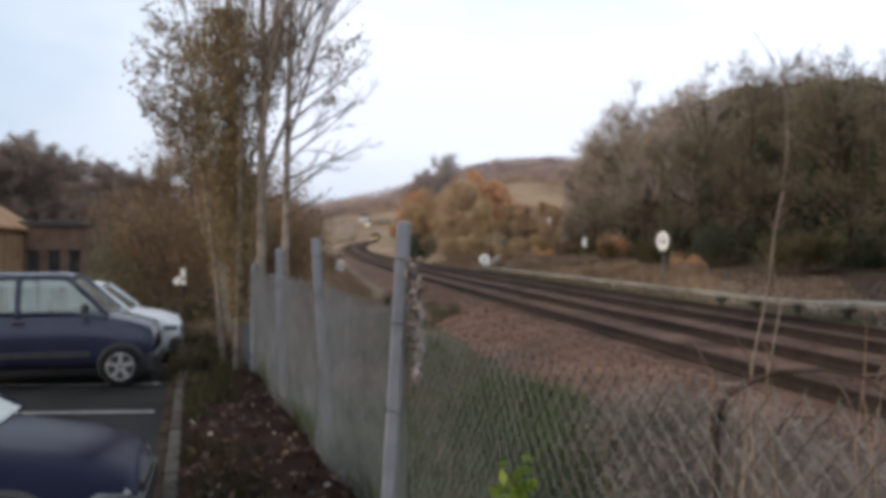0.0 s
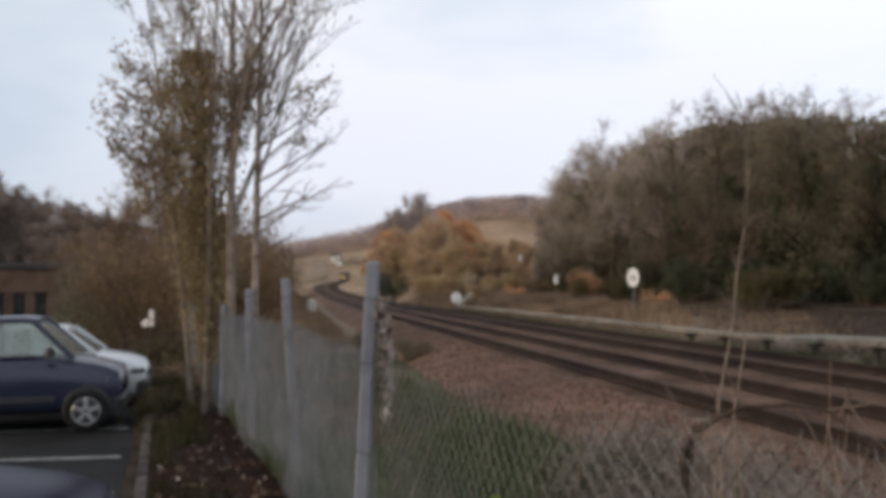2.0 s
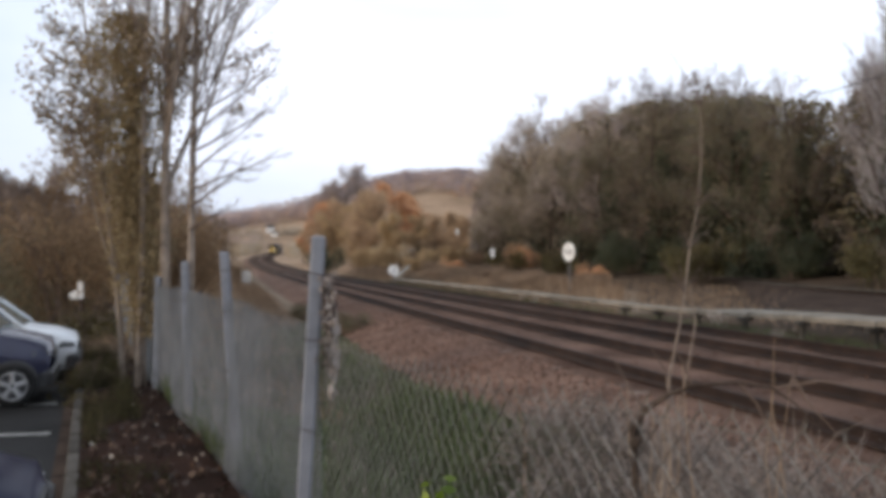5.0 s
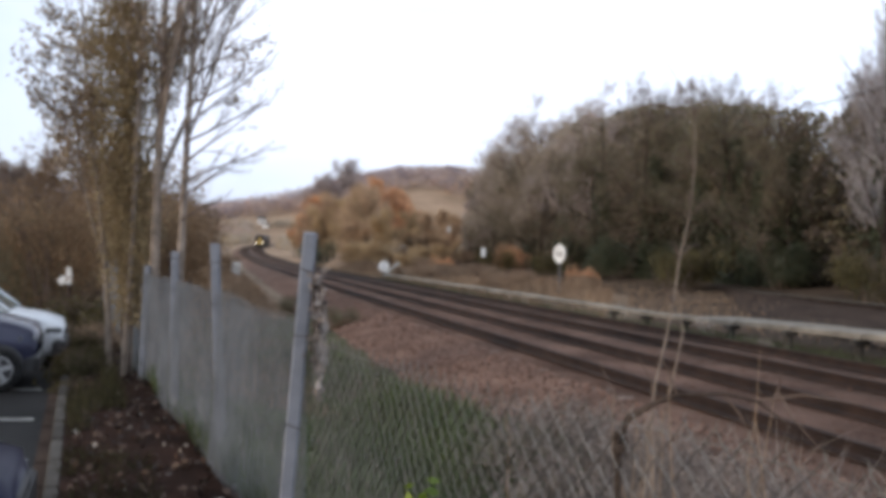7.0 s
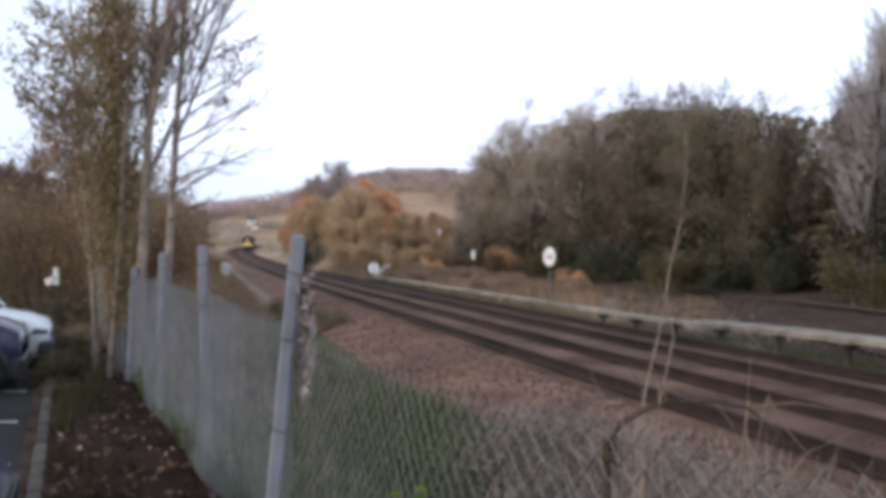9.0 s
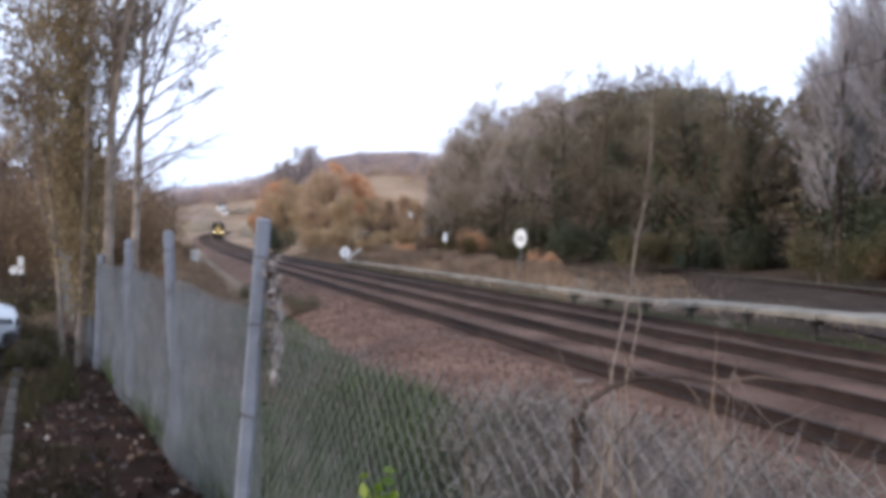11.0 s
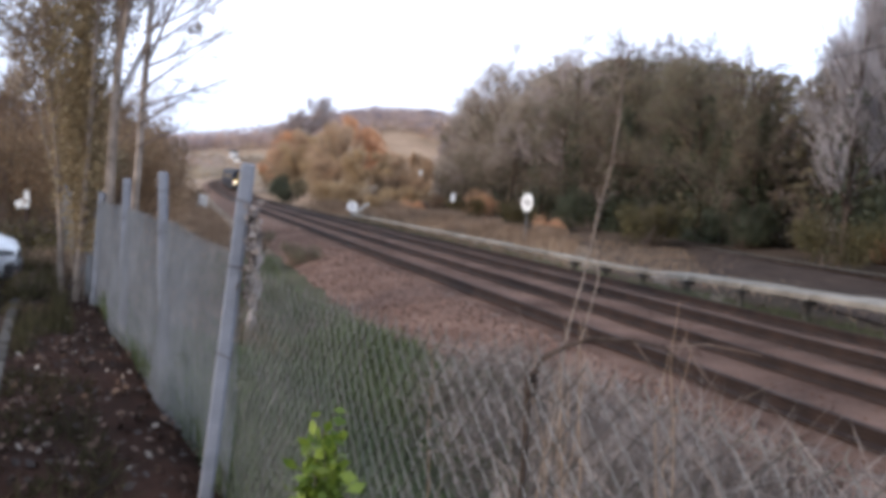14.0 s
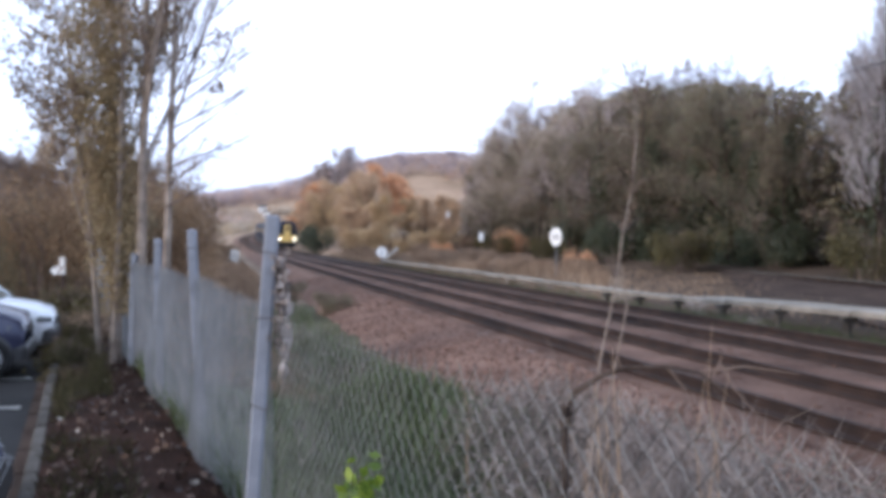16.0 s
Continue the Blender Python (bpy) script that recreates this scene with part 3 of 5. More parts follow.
def mesh_top(s):
    """Height of the mesh's upper edge along the fence."""
    return float(np.interp(s, (-6.2, -3.4, -1.2, 0.0, 1.5, 3.3, 6.0, 9.0, 15.0), (1.84, 1.82, 1.71, 1.76, 1.80, 1.83, 1.83, 1.80, 1.78))) + 0.012 * math.sin(3.1 * s)


def mesh_panel(s0, s1, rng):
    """Woven diamonds between two posts, seen in the fence's plane: s along, z up."""
    g = Geo()
    pitch, low, top, r = (0.105, 0.13, 1.70, 0.0025) if s1 < 0.1 else (0.075, 0.13, 1.70, 0.0030)
    along, across = Vector((FD.x, FD.y, 0)), Vector((FD.y, -FD.x, 0))
    n = int(round((s1 - s0) / pitch))
    step = (s1 - s0) / n
    rows = int((top - low) / (pitch * 0.5))
    for i in range(n):
        for side in (1, -1):
            pts = []
            for k in range(rows + 1):
                odd = (k + (0 if side > 0 else 1)) % 2
                s = s0 + (i + 0.5) * step + (0.5 * step if odd else 0.0) * side * 0.0 + (0.25 * step if odd else -0.25 * step) + (0.25 * step if side > 0 else -0.25 * step)
                z = low + k * pitch * 0.5
                sag = mesh_top(s) - top
                depth = (0.004 if (k % 2) else -0.004) * side + 0.035 * math.sin(1.7 * s + 2 * z)
                x, y = F0.x + along.x * s, F0.y + along.y * s
                pts.append(Vector((x, y, z + sag * z / top)) + across * depth)
            g.tube(pts, r, 3, cap=False)
            if side > 0:
                e = pts[-1]
                g.spike(e, e + Vector((0, 0, 0.035)) + along * rng.uniform(-0.02, 0.02), r * 1.3)
    return g


def build_fence():
    fence = thing("chain_link_fence", "grey chain link fence on concrete posts beside the railway", "fence")
    rng = random.Random(12)
    for s, h, lean in POSTS:
        x, y = fence_xy(s)
        g = Geo().box((0, 0, h / 2), (0.088, 0.088, h), chamfer=0.013)
        ob = part("post", g, POST, fence)
        base = Vector((x - math.tan(radians(lean)) * h, y, 0.06))
        ob.matrix_local = Matrix.Translation(base) @ Euler((0, radians(lean), 0)).to_matrix().to_4x4()
        for z in (1.05, 1.62, 2.02):
            if z < h:
                ring = Geo().tube([Vector((0.050 * a, 0.050 * b, z + rng.uniform(-0.02, 0.02))) for a, b in ((-1, -1), (1, -1), (1, 1), (-1, 1), (-1, -1))], 0.003, 4)
                part("tie_wire", ring, WIRE_DARK, ob, "rusty tie wire round the post")
    for (a, *_), (b, *_) in zip(POSTS[:-1], POSTS[1:]):
        part("wire_mesh", mesh_panel(a + 0.03, b - 0.03, rng), WIRE_DULL if b < 0.1 else WIRE, fence, "grey woven diamond wire mesh")
    for z in (0.9, 1.62):
        pts = [Vector((*fence_xy(s), z * mesh_top(s) / 1.7)) + Vector((FD.y, -FD.x, 0)) * 0.035 * math.sin(1.7 * s + 2 * z) for s in np.arange(-6.2, 17.9, 0.3)]
        part("line_wire", Geo().tube(pts, 0.0016, 4), WIRE_DULL, fence)


# ---- plants
def grow(rng, wood, twigs, tips, p, d, length, radius, level, spec):
    """One limb and what grows on it. spec: limbs, angle, up, droop, twig levels."""
    last = spec["levels"]
    segs = 6 if level == 0 else (4 if level < last else 2)
    pts, p, d = [p.copy()], p.copy(), d.normalized()
    for i in range(segs):
        w = spec["wander"] * (0.5 if level == 0 else 1.0)
        d = (d + Vector((rng.gauss(0, w), rng.gauss(0, w), rng.gauss(0, w) + spec["up"] * (0.5 if level else 0)))).normalized()
        p = p + d * (length / segs)
        pts.append(p.copy())
    if level < last:
        radii = [radius * (1 - 0.8 * i / segs) for i in range(segs + 1)]
        (wood if level <= spec["wood"] else twigs).tube(pts, radii, 6 if level == 0 else (4 if level == 1 else 3), cap=False)
        count = spec["limbs"][level]
        for k in range(count):
            f = spec["start"] + (1 - spec["start"]) * (k + rng.random()) / count if level == 0 else 0.2 + 0.8 * (k + rng.random()) / count
            i = min(int(f * segs), segs - 1)
            q = pts[i].lerp(pts[i + 1], f * segs - i)
            along = (pts[i + 1] - pts[i]).normalized()
            side = along.cross(Vector((rng.gauss(0, 1), rng.gauss(0, 1), rng.gauss(0, 1)))).normalized()
            a = radians(spec["angle"] + rng.uniform(-12, 12))
            nd = along * math.cos(a) + side * math.sin(a)
            shrink = spec["ratio"] * (1.15 - 0.65 * f if level == 0 else 1.1 - 0.5 * f)
            grow(rng, wood, twigs, tips, q, nd, length * shrink * rng.uniform(0.75, 1.2), max(radius * (1 - 0.8 * f) * 0.55, 0.006), level + 1, spec)
    else:
        for a, b in zip(pts[:-1], pts[1:]):
            twigs.spike(a, b + (b - a) * 0.2, max(radius, spec["twig_r"]))
        tips.append(pts[-1])
        tips.append(pts[1])


def make_tree(name, label, seed, h, r, spec, bark, twig_mat, leaf_mat=None, leaves=0, leaf_size=0.1, ivy=0, group="", category="tree", leaf_low=0.0, leaf_high=9.0, lean=(0, 0), spread=2.2):
    rng = random.Random(seed)
    wood, twigs, tips = Geo(), Geo(), []
    grow(rng, wood, twigs, tips, Vector((0, 0, -0.15)), Vector((lean[0], lean[1], 1)), h, r, 0, spec)
    t = thing(name, label, category, group)
    part("trunk", wood, bark, t)
    part("branchwork", twigs, twig_mat, t)
    if leaves:
        g = Geo()
        low = [q for q in tips if leaf_low * h < q.z and (q.z < leaf_high * h or rng.random() < 0.10)] or tips
        for i in range(leaves):
            q = rng.choice(low)
            g.leaf(q + Vector((rng.gauss(0, 1), rng.gauss(0, 1), rng.gauss(0, 1))) * leaf_size * spread, leaf_size * rng.uniform(0.6, 1.3), rng)
        part("crown", g, leaf_mat, t)
    if ivy:
        g = Geo()
        for i in range(ivy):
            f = rng.random() ** 1.3
            a = rng.random() * 6.28
            w = (r * 1.6 + 0.9 * (1 - f) + 0.25) * rng.random() ** 0.5
            g.leaf(Vector((w * math.cos(a) + lean[0] * f * h * 0.6, w * math.sin(a) + lean[1] * f * h * 0.6, f * h * 0.75)), 0.13 * rng.uniform(0.6, 1.4), rng)
        part("ivy", g, LEAF_IVY, t, "dark green ivy on the trunk")
    return t


def make_shrub(name, label, seed, w, h, leaf_mat, count, size, stem_mat=None, group="", stems=14, category="shrub"):
    rng = random.Random(seed)
    t = thing(name, label, category, group)
    g = Geo()
    lumps = [(Vector((rng.uniform(-0.7, 0.7) * w, rng.uniform(-0.7, 0.7) * w, h * rng.uniform(0.3, 0.78))), rng.uniform(0.25, 0.5)) for _ in range(9)]
    st = Geo()
    for k in range(stems):
        c, q = rng.choice(lumps)
        b = Vector((rng.uniform(-0.3, 0.3) * w, rng.uniform(-0.3, 0.3) * w, -0.1))
        e = c + Vector((rng.gauss(0, 0.25) * w, rng.gauss(0, 0.25) * w, h * rng.uniform(0.1, 0.4)))
        m = b.lerp(e, 0.5) + Vector((0, 0, 0.12 * h))
        st.tube([b, m, e], [0.022, 0.014, 0.005], 4, cap=False)
        for j in range(7):
            o = m.lerp(e, rng.random())
            st.spike(o, o + Vector((rng.gauss(0, 0.2) * w, rng.gauss(0, 0.2) * w, rng.uniform(0, 0.3) * h)), 0.008)
    for i in range(count):
        c, q = rng.choice(lumps)
        d = Vector((rng.gauss(0, 1), rng.gauss(0, 1), rng.gauss(0, 1))).normalized() * rng.random() ** 0.4
        p = c + Vector((d.x * w * q * 1.25, d.y * w * q * 1.25, d.z * h * q * 0.75))
        if p.z < 0.02:
            p.z = rng.random() * 0.3 * h
        g.leaf(p, size * rng.uniform(0.6, 1.4), rng)
    part("stem", st, stem_mat or TWIG, t)
    part("foliage", g, leaf_mat, t)
    return t


UPRIGHT = dict(levels=4, limbs=(14, 7, 4, 3), angle=24, up=0.10, wander=0.06, wood=1, start=0.30, ratio=0.42, twig_r=0.006)
FAR = dict(levels=3, limbs=(16, 11, 10), angle=56, up=0.045, wander=0.15, wood=1, start=0.2, ratio=0.42, twig_r=0.018)
TALL = dict(levels=3, limbs=(22, 13, 11), angle=30, up=0.10, wander=0.07, wood=1, start=0.15, ratio=0.42, twig_r=0.012)


def put(ob, spots, rng, low=0.85, high=1.15):
    """First spot takes the thing itself, the others copies."""
    for i, (x, y, s) in enumerate(spots):
        k = s * rng.uniform(low, high)
        m = Matrix.Translation((x, y, height(x, y) - 0.1)) @ Euler((0, 0, rng.random() * 6.28)).to_matrix().to_4x4()
        o = ob if i == 0 else copy_thing(ob, m)
        if i == 0:
            ob.matrix_basis = m
        o.scale = (k, k, k * rng.uniform(0.92, 1.08))


def build_near_trees():
    spec = dict(UPRIGHT)
    # bare tree with long side branches over the railway
    t = make_tree("bare_tree", "slender grey-barked tree with bare side branches by the fence", 21, 9.4, 0.078, dict(spec, angle=24, limbs=(15, 7, 4, 3), start=0.38), BARK, TWIG, LEAF_BROWN, 60, 0.05, category="tree", lean=(0.01, 0.0))
    t.matrix_basis = pose(-2.62, 13.9, 0.1)
    rng = random.Random(24)
    for z, dx, dz, length in ((2.55, 0.75, 0.40, 0.8), (2.9, 0.85, 0.50, 1.1), (3.15, 0.9, 0.42, 1.35), (3.4, 0.8, 0.62, 1.4), (3.75, 0.9, 0.48, 1.5), (4.0, 0.8, 0.62, 1.55), (4.3, 0.85, 0.52, 1.5), (4.75, 0.8, 0.6, 1.35), (5.2, 0.6, 0.85, 1.2)):
        wood, twigs, tips = Geo(), Geo(), []
        grow(rng, wood, twigs, tips, Vector((0.05, 0, z)), Vector((dx, rng.uniform(-0.25, 0.25), dz)), length, 0.022, 1, dict(spec, limbs=(0, 7, 4, 3), wood=1, angle=26, up=0.02, ratio=0.40, twig_r=0.005))
        limb = part("limb", wood, TWIG, t, "bare side branch")
        part("branchwork", twigs, TWIG, limb)
    t = make_tree("bare_tree", "slender grey-barked tree with few leaves by the fence", 22, 9.8, 0.092, dict(spec, angle=20), BARK, TWIG, LEAF_BROWN, 420, 0.04, leaf_low=0.35, lean=(-0.015, 0))
    t.matrix_basis = pose(-2.98, 14.1, 0.1, 0, 0, 100)
    for x, y, seed, h, lean, n in ((-3.45, 14.3, 23, 8.6, -0.022, 3000), (-3.15, 14.7, 26, 9.0, -0.008, 2400), (-3.72, 14.6, 29, 7.2, -0.035, 3000)):
        t = make_tree("leafy_tree", "upright tree with thinning brown leaves by the fence", seed, h, 0.055, dict(spec, angle=22, start=0.26, limbs=(12, 6, 4, 3)), BARK, TWIG, LEAF_BROWN, n, 0.038, leaf_low=0.28, leaf_high=0.66, lean=(lean, 0), group="leafy trees")
        t.matrix_basis = pose(x, y, 0.1)
    # leafy sprays reaching out over the car park
    rng = random.Random(28)
    for z, length in ((3.4, 0.8), (3.9, 1.1), (4.3, 1.35), (4.6, 1.3), (5.0, 1.2), (5.4, 1.0)):
        wood, twigs, tips, lv = Geo(), Geo(), [], Geo()
        grow(rng, wood, twigs, tips, Vector((-0.03 * z, 0, z)), Vector((-0.85, rng.uniform(-0.2, 0.2), 0.35)), length, 0.016, 1, dict(spec, limbs=(0, 5, 3, 2), angle=28, up=0.02, ratio=0.40, twig_r=0.004))
        for i in range(70):
            lv.leaf(rng.choice(tips) + Vector((rng.gauss(0, 0.06), rng.gauss(0, 0.06), rng.gauss(0, 0.06))), 0.045 * rng.uniform(0.7, 1.3), rng)
        limb = part("limb", wood, TWIG, t, "leafy side spray")
        part("branchwork", twigs, TWIG, limb)
        part("foliage", lv, LEAF_BROWN, limb)
    # withered climber that fills the middle of the crown
    t = thing("withered_climber", "dense olive brown climber grown through the tree crown", "climbing plant")
    g, rng = Geo(), random.Random(27)
    for i in range(8):
        a = [Vector((-3.42 + 0.10 * math.sin(1.3 * k + i) - 0.02 * k, 14.42 + 0.08 * math.cos(1.7 * k + i), 0.1 + 0.72 * k)) for k in range(8)]
        part("stem", Geo().tube(a, 0.014, 5, cap=False), BARK, t)
    for i in range(17000):
        f = rng.random() ** 0.72
        w = (0.13 + 0.24 * f) * (1.0 if f < 0.85 else math.sqrt(max(0.05, (1.02 - f) / 0.17)))
        g.leaf(Vector((-3.40 - 0.26 * f + rng.gauss(0, w), 14.4 + rng.gauss(0, w), 0.9 + 5.25 * f)), 0.034 * rng.uniform(0.6, 1.3), rng)
    part("foliage", g, LEAF_CLIMBER, t)


# how high the wood rises above the horizon, by bearing
SKYLINE = ((6, 7, 8, 9.2, 10.3, 11.7, 13.5, 15.3, 18.7, 22, 25, 27.7, 31, 32, 33.5, 35.7, 50), (0.038, 0.044, 0.054, 0.070, 0.088, 0.128, 0.157, 0.168, 0.187, 0.199, 0.195, 0.187, 0.172, 0.192, 0.238, 0.268, 0.275))


def build_woods():
    rng = random.Random(31)
    kinds = []
    for i, (spec, bark, twig, leaf, n, ivy, label) in enumerate((
            (FAR, BARK_DARK, TWIG, LEAF_OLIVE, 4600, 1400, "thinly leaved brown woodland tree with ivy on its trunk"),
            (FAR, BARK_DARK, TWIG, LEAF_OLIVE, 5200, 2200, "dense olive woodland tree thick with ivy"),
            (TALL, BARK_DARK, TWIG_PALE, None, 0, 700, "tall pale twiggy woodland tree"),
            (FAR, BARK_DARK, TWIG, LEAF_OLIVE, 2800, 2400, "dark ivy-clad woodland tree"),
            (FAR, BARK_DARK, TWIG_PURPLE, None, 0, 300, "bare purple-grey woodland tree"),
            # for the wood's far end: haze is in the pale leaf colour
            (FAR, BARK_DARK, TWIG_PURPLE, LEAF_HAZE, 5200, 300, "thinly leaved grey brown woodland tree, leaf colour paled for haze"))):
        kinds.append(make_tree("woodland_tree", label, 40 + i, 12.5, 0.2, spec, bark, twig, leaf, int(n * 1.6), 0.078, ivy, "woodland trees", spread=4.2, leaf_high=0.93))
    line = [(13.0, 106), (15.2, 101), (17, 96), (18, 84), (18.5, 73), (20, 62), (22, 52), (24.5, 43), (27, 35), (30, 27), (33, 18), (37, 8)]
    spots = [[], [], [], [], [], []]
    n = 0
    for (x0, y0), (x1, y1) in zip(line[:-1], line[1:]):
        for f in (0.0, 0.33, 0.67):
            for row in range(3):
                x = x0 + (x1 - x0) * f + row * 5.0 + rng.uniform(-1.5, 1.5)
                y = y0 + (y1 - y0) * f + row * 2.5 + rng.uniform(-1.5, 1.5)
                k = rng.choice((0, 1, 1, 3) if row < 2 else (0, 2, 2, 3))
                az, far = math.degrees(math.atan2(x, y)), math.hypot(x, y)
                if az > 31.5:
                    k = 2
                elif az < 18 and row > 0:
                    k = rng.choice((4, 5, 5, 5))
                elif az < 18:
                    k = rng.choice((4, 5, 5, 0))
                elif row == 2:
                    k = rng.choice((4, 0, 1))
                rise = float(np.interp(az, SKYLINE[0], SKYLINE[1]))
                s = (rise * far + 2.15 - height(x, y)) / 13.1 * rng.uniform(0.88, 1.03)
                spots[k].append((x, y, s))
                n += 1
    for az, far in ((32.8, 46), (33.8, 42), (34.8, 47), (35.8, 43), (37.0, 46), (38.2, 42), (40, 45)):
        x, y = far * math.sin(radians(az)), far * math.cos(radians(az))
        spots[2].append((x, y, (float(np.interp(az, SKYLINE[0], SKYLINE[1])) * far + 2.15 - height(x, y)) / 13.2))
    for k, sp in zip(kinds, spots):
        put(k, sp, rng, 0.97, 1.03)
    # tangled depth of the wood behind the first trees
    # the LEAF_HAZE layer is coloured paler to show haze at the far end
    for mat, label, count in ((LEAF_OLIVE, "dim olive undergrowth deep in the wood", 17000), (WOOD_DEEP, "dim grey brown twigs deep in the wood", 17000), (LEAF_HAZE, "grey brown undergrowth at the far end of the wood, paled for haze", 9000)):
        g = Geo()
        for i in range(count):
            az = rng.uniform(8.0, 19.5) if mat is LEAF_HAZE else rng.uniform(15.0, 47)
            near = float(np.interp(az, (8.0, 10.5, 13, 18, 24, 32, 38, 47), (104, 98, 84, 66, 56, 46, 44, 42)))
            far = near + rng.uniform(0, 10)
            x, y = far * math.sin(radians(az)), far * math.cos(radians(az))
            top = min(float(np.interp(az, SKYLINE[0], SKYLINE[1])), 0.19) * far + 2.15
            z0 = height(x, y)
            g.leaf(Vector((x, y, z0 + (top * 0.95 - z0) * rng.random())), rng.uniform(0.10, 0.24), rng)
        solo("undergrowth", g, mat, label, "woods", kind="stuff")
    g = Geo()
    for i in range(9000):
        y = rng.uniform(66, 84)
        slope = rng.uniform(0.14, 0.68)
        x, z0 = -y * slope, height(-y * slope, y)
        rise = float(np.interp(slope, (0.14, 0.30, 0.38, 0.46, 0.52, 0.68), (0.045, 0.072, 0.086, 0.098, 0.106, 0.112)))
        g.leaf(Vector((x, y, z0 + max(rise * y + 2.15 - z0, 1.5) * rng.random())), rng.uniform(0.14, 0.32), rng)
    solo("undergrowth", g, LEAF_DUSK, "dusky brown undergrowth in the hillside wood", "woods", kind="stuff")
    # left background wood on the rising ground
    left = make_tree("woodland_tree", "dusky brown woodland tree on the hillside", 51, 10.5, 0.18, FAR, BARK, TWIG_PURPLE, LEAF_DUSK, 6400, 0.11, 700, "hillside trees")
    left2 = make_tree("woodland_tree", "pale leafless woodland tree on the hillside", 52, 10.5, 0.18, FAR, BARK_DARK, TWIG_PALE, LEAF_DUSK, 600, 0.12, 0, "hillside trees")
    a, b = [], []
    for i in range(46):
        y = rng.uniform(52, 84)
        slope = rng.uniform(0.20, 0.66)
        x = -y * slope
        rise = float(np.interp(slope, (0.20, 0.30, 0.38, 0.46, 0.52, 0.66), (0.066, 0.080, 0.096, 0.108, 0.118, 0.125)))
        size = (rise * y + 2.15 - height(x, y)) / 10.5 * rng.uniform(0.86, 1.0)
        (a if rng.random() < 0.76 else b).append((x, y, max(size, 0.35)))
    for i in range(8):
        a.append((-rng.uniform(45, 60), rng.uniform(0, 50), 0.75))
    put(left, a, rng)
    put(left2, b, rng)


def build_autumn_trees():
    rng = random.Random(61)
    orange = make_tree("autumn_tree", "autumn tree with orange leaves beyond the railway", 62, 10.5, 0.17, FAR, BARK_DARK, TWIG, LEAF_ORANGE, 6500, 0.14, 0, "autumn trees")
    yellow = make_tree("autumn_tree", "autumn tree with yellow olive leaves beyond the railway", 63, 9.5, 0.16, FAR, BARK_DARK, TWIG, LEAF_YELLOW, 6500, 0.14, 0, "autumn trees")
    brown = make_tree("autumn_tree", "autumn tree with tan leaves beyond the railway", 64, 9.8, 0.16, FAR, BARK_DARK, TWIG, LEAF_TAN, 6500, 0.14, 0, "autumn trees")
    bare = make_tree("autumn_tree", "tall pale bare tree beyond the railway", 65, 13.5, 0.2, dict(FAR, limbs=(20, 13, 10), twig_r=0.03, ratio=0.36, up=0.03, start=0.5), BARK_DARK, TWIG_PURPLE, TWIG_PURPLE, 6000, 0.11, 0, "autumn trees", spread=3.5)

    def at(px, y):
        return (px - 784) / 1524 * y, y

    put(bare, [(*at(760, 150), 1.14), (*at(732, 150), 0.98), (*at(1038, 120), 0.85), (*at(1055, 128), 0.95), (*at(1010, 124), 0.62)], rng, 0.97, 1.03)
    put(orange, [(*at(862, 130), 1.12), (*at(880, 136), 0.95), (*at(735, 150), 0.85), (*at(718, 156), 0.66), (*at(748, 146), 0.95)], rng, 0.97, 1.03)
    put(yellow, [(*at(760, 122), 0.80), (*at(800, 112), 0.85), (*at(905, 105), 0.62), (*at(870, 100), 0.70), (*at(700, 160), 0.6)], rng, 0.97, 1.03)
    put(brown, [(*at(785, 132), 0.95), (*at(768, 140), 1.0), (*at(820, 124), 0.98), (*at(808, 118), 0.9), (*at(740, 138), 0.8), (*at(835, 104), 0.8), (*at(930, 100), 0.55), (*at(958, 104), 0.58), (*at(990, 96), 0.5), (*at(975, 112), 0.6), (*at(915, 122), 0.62)], rng, 0.97, 1.03)


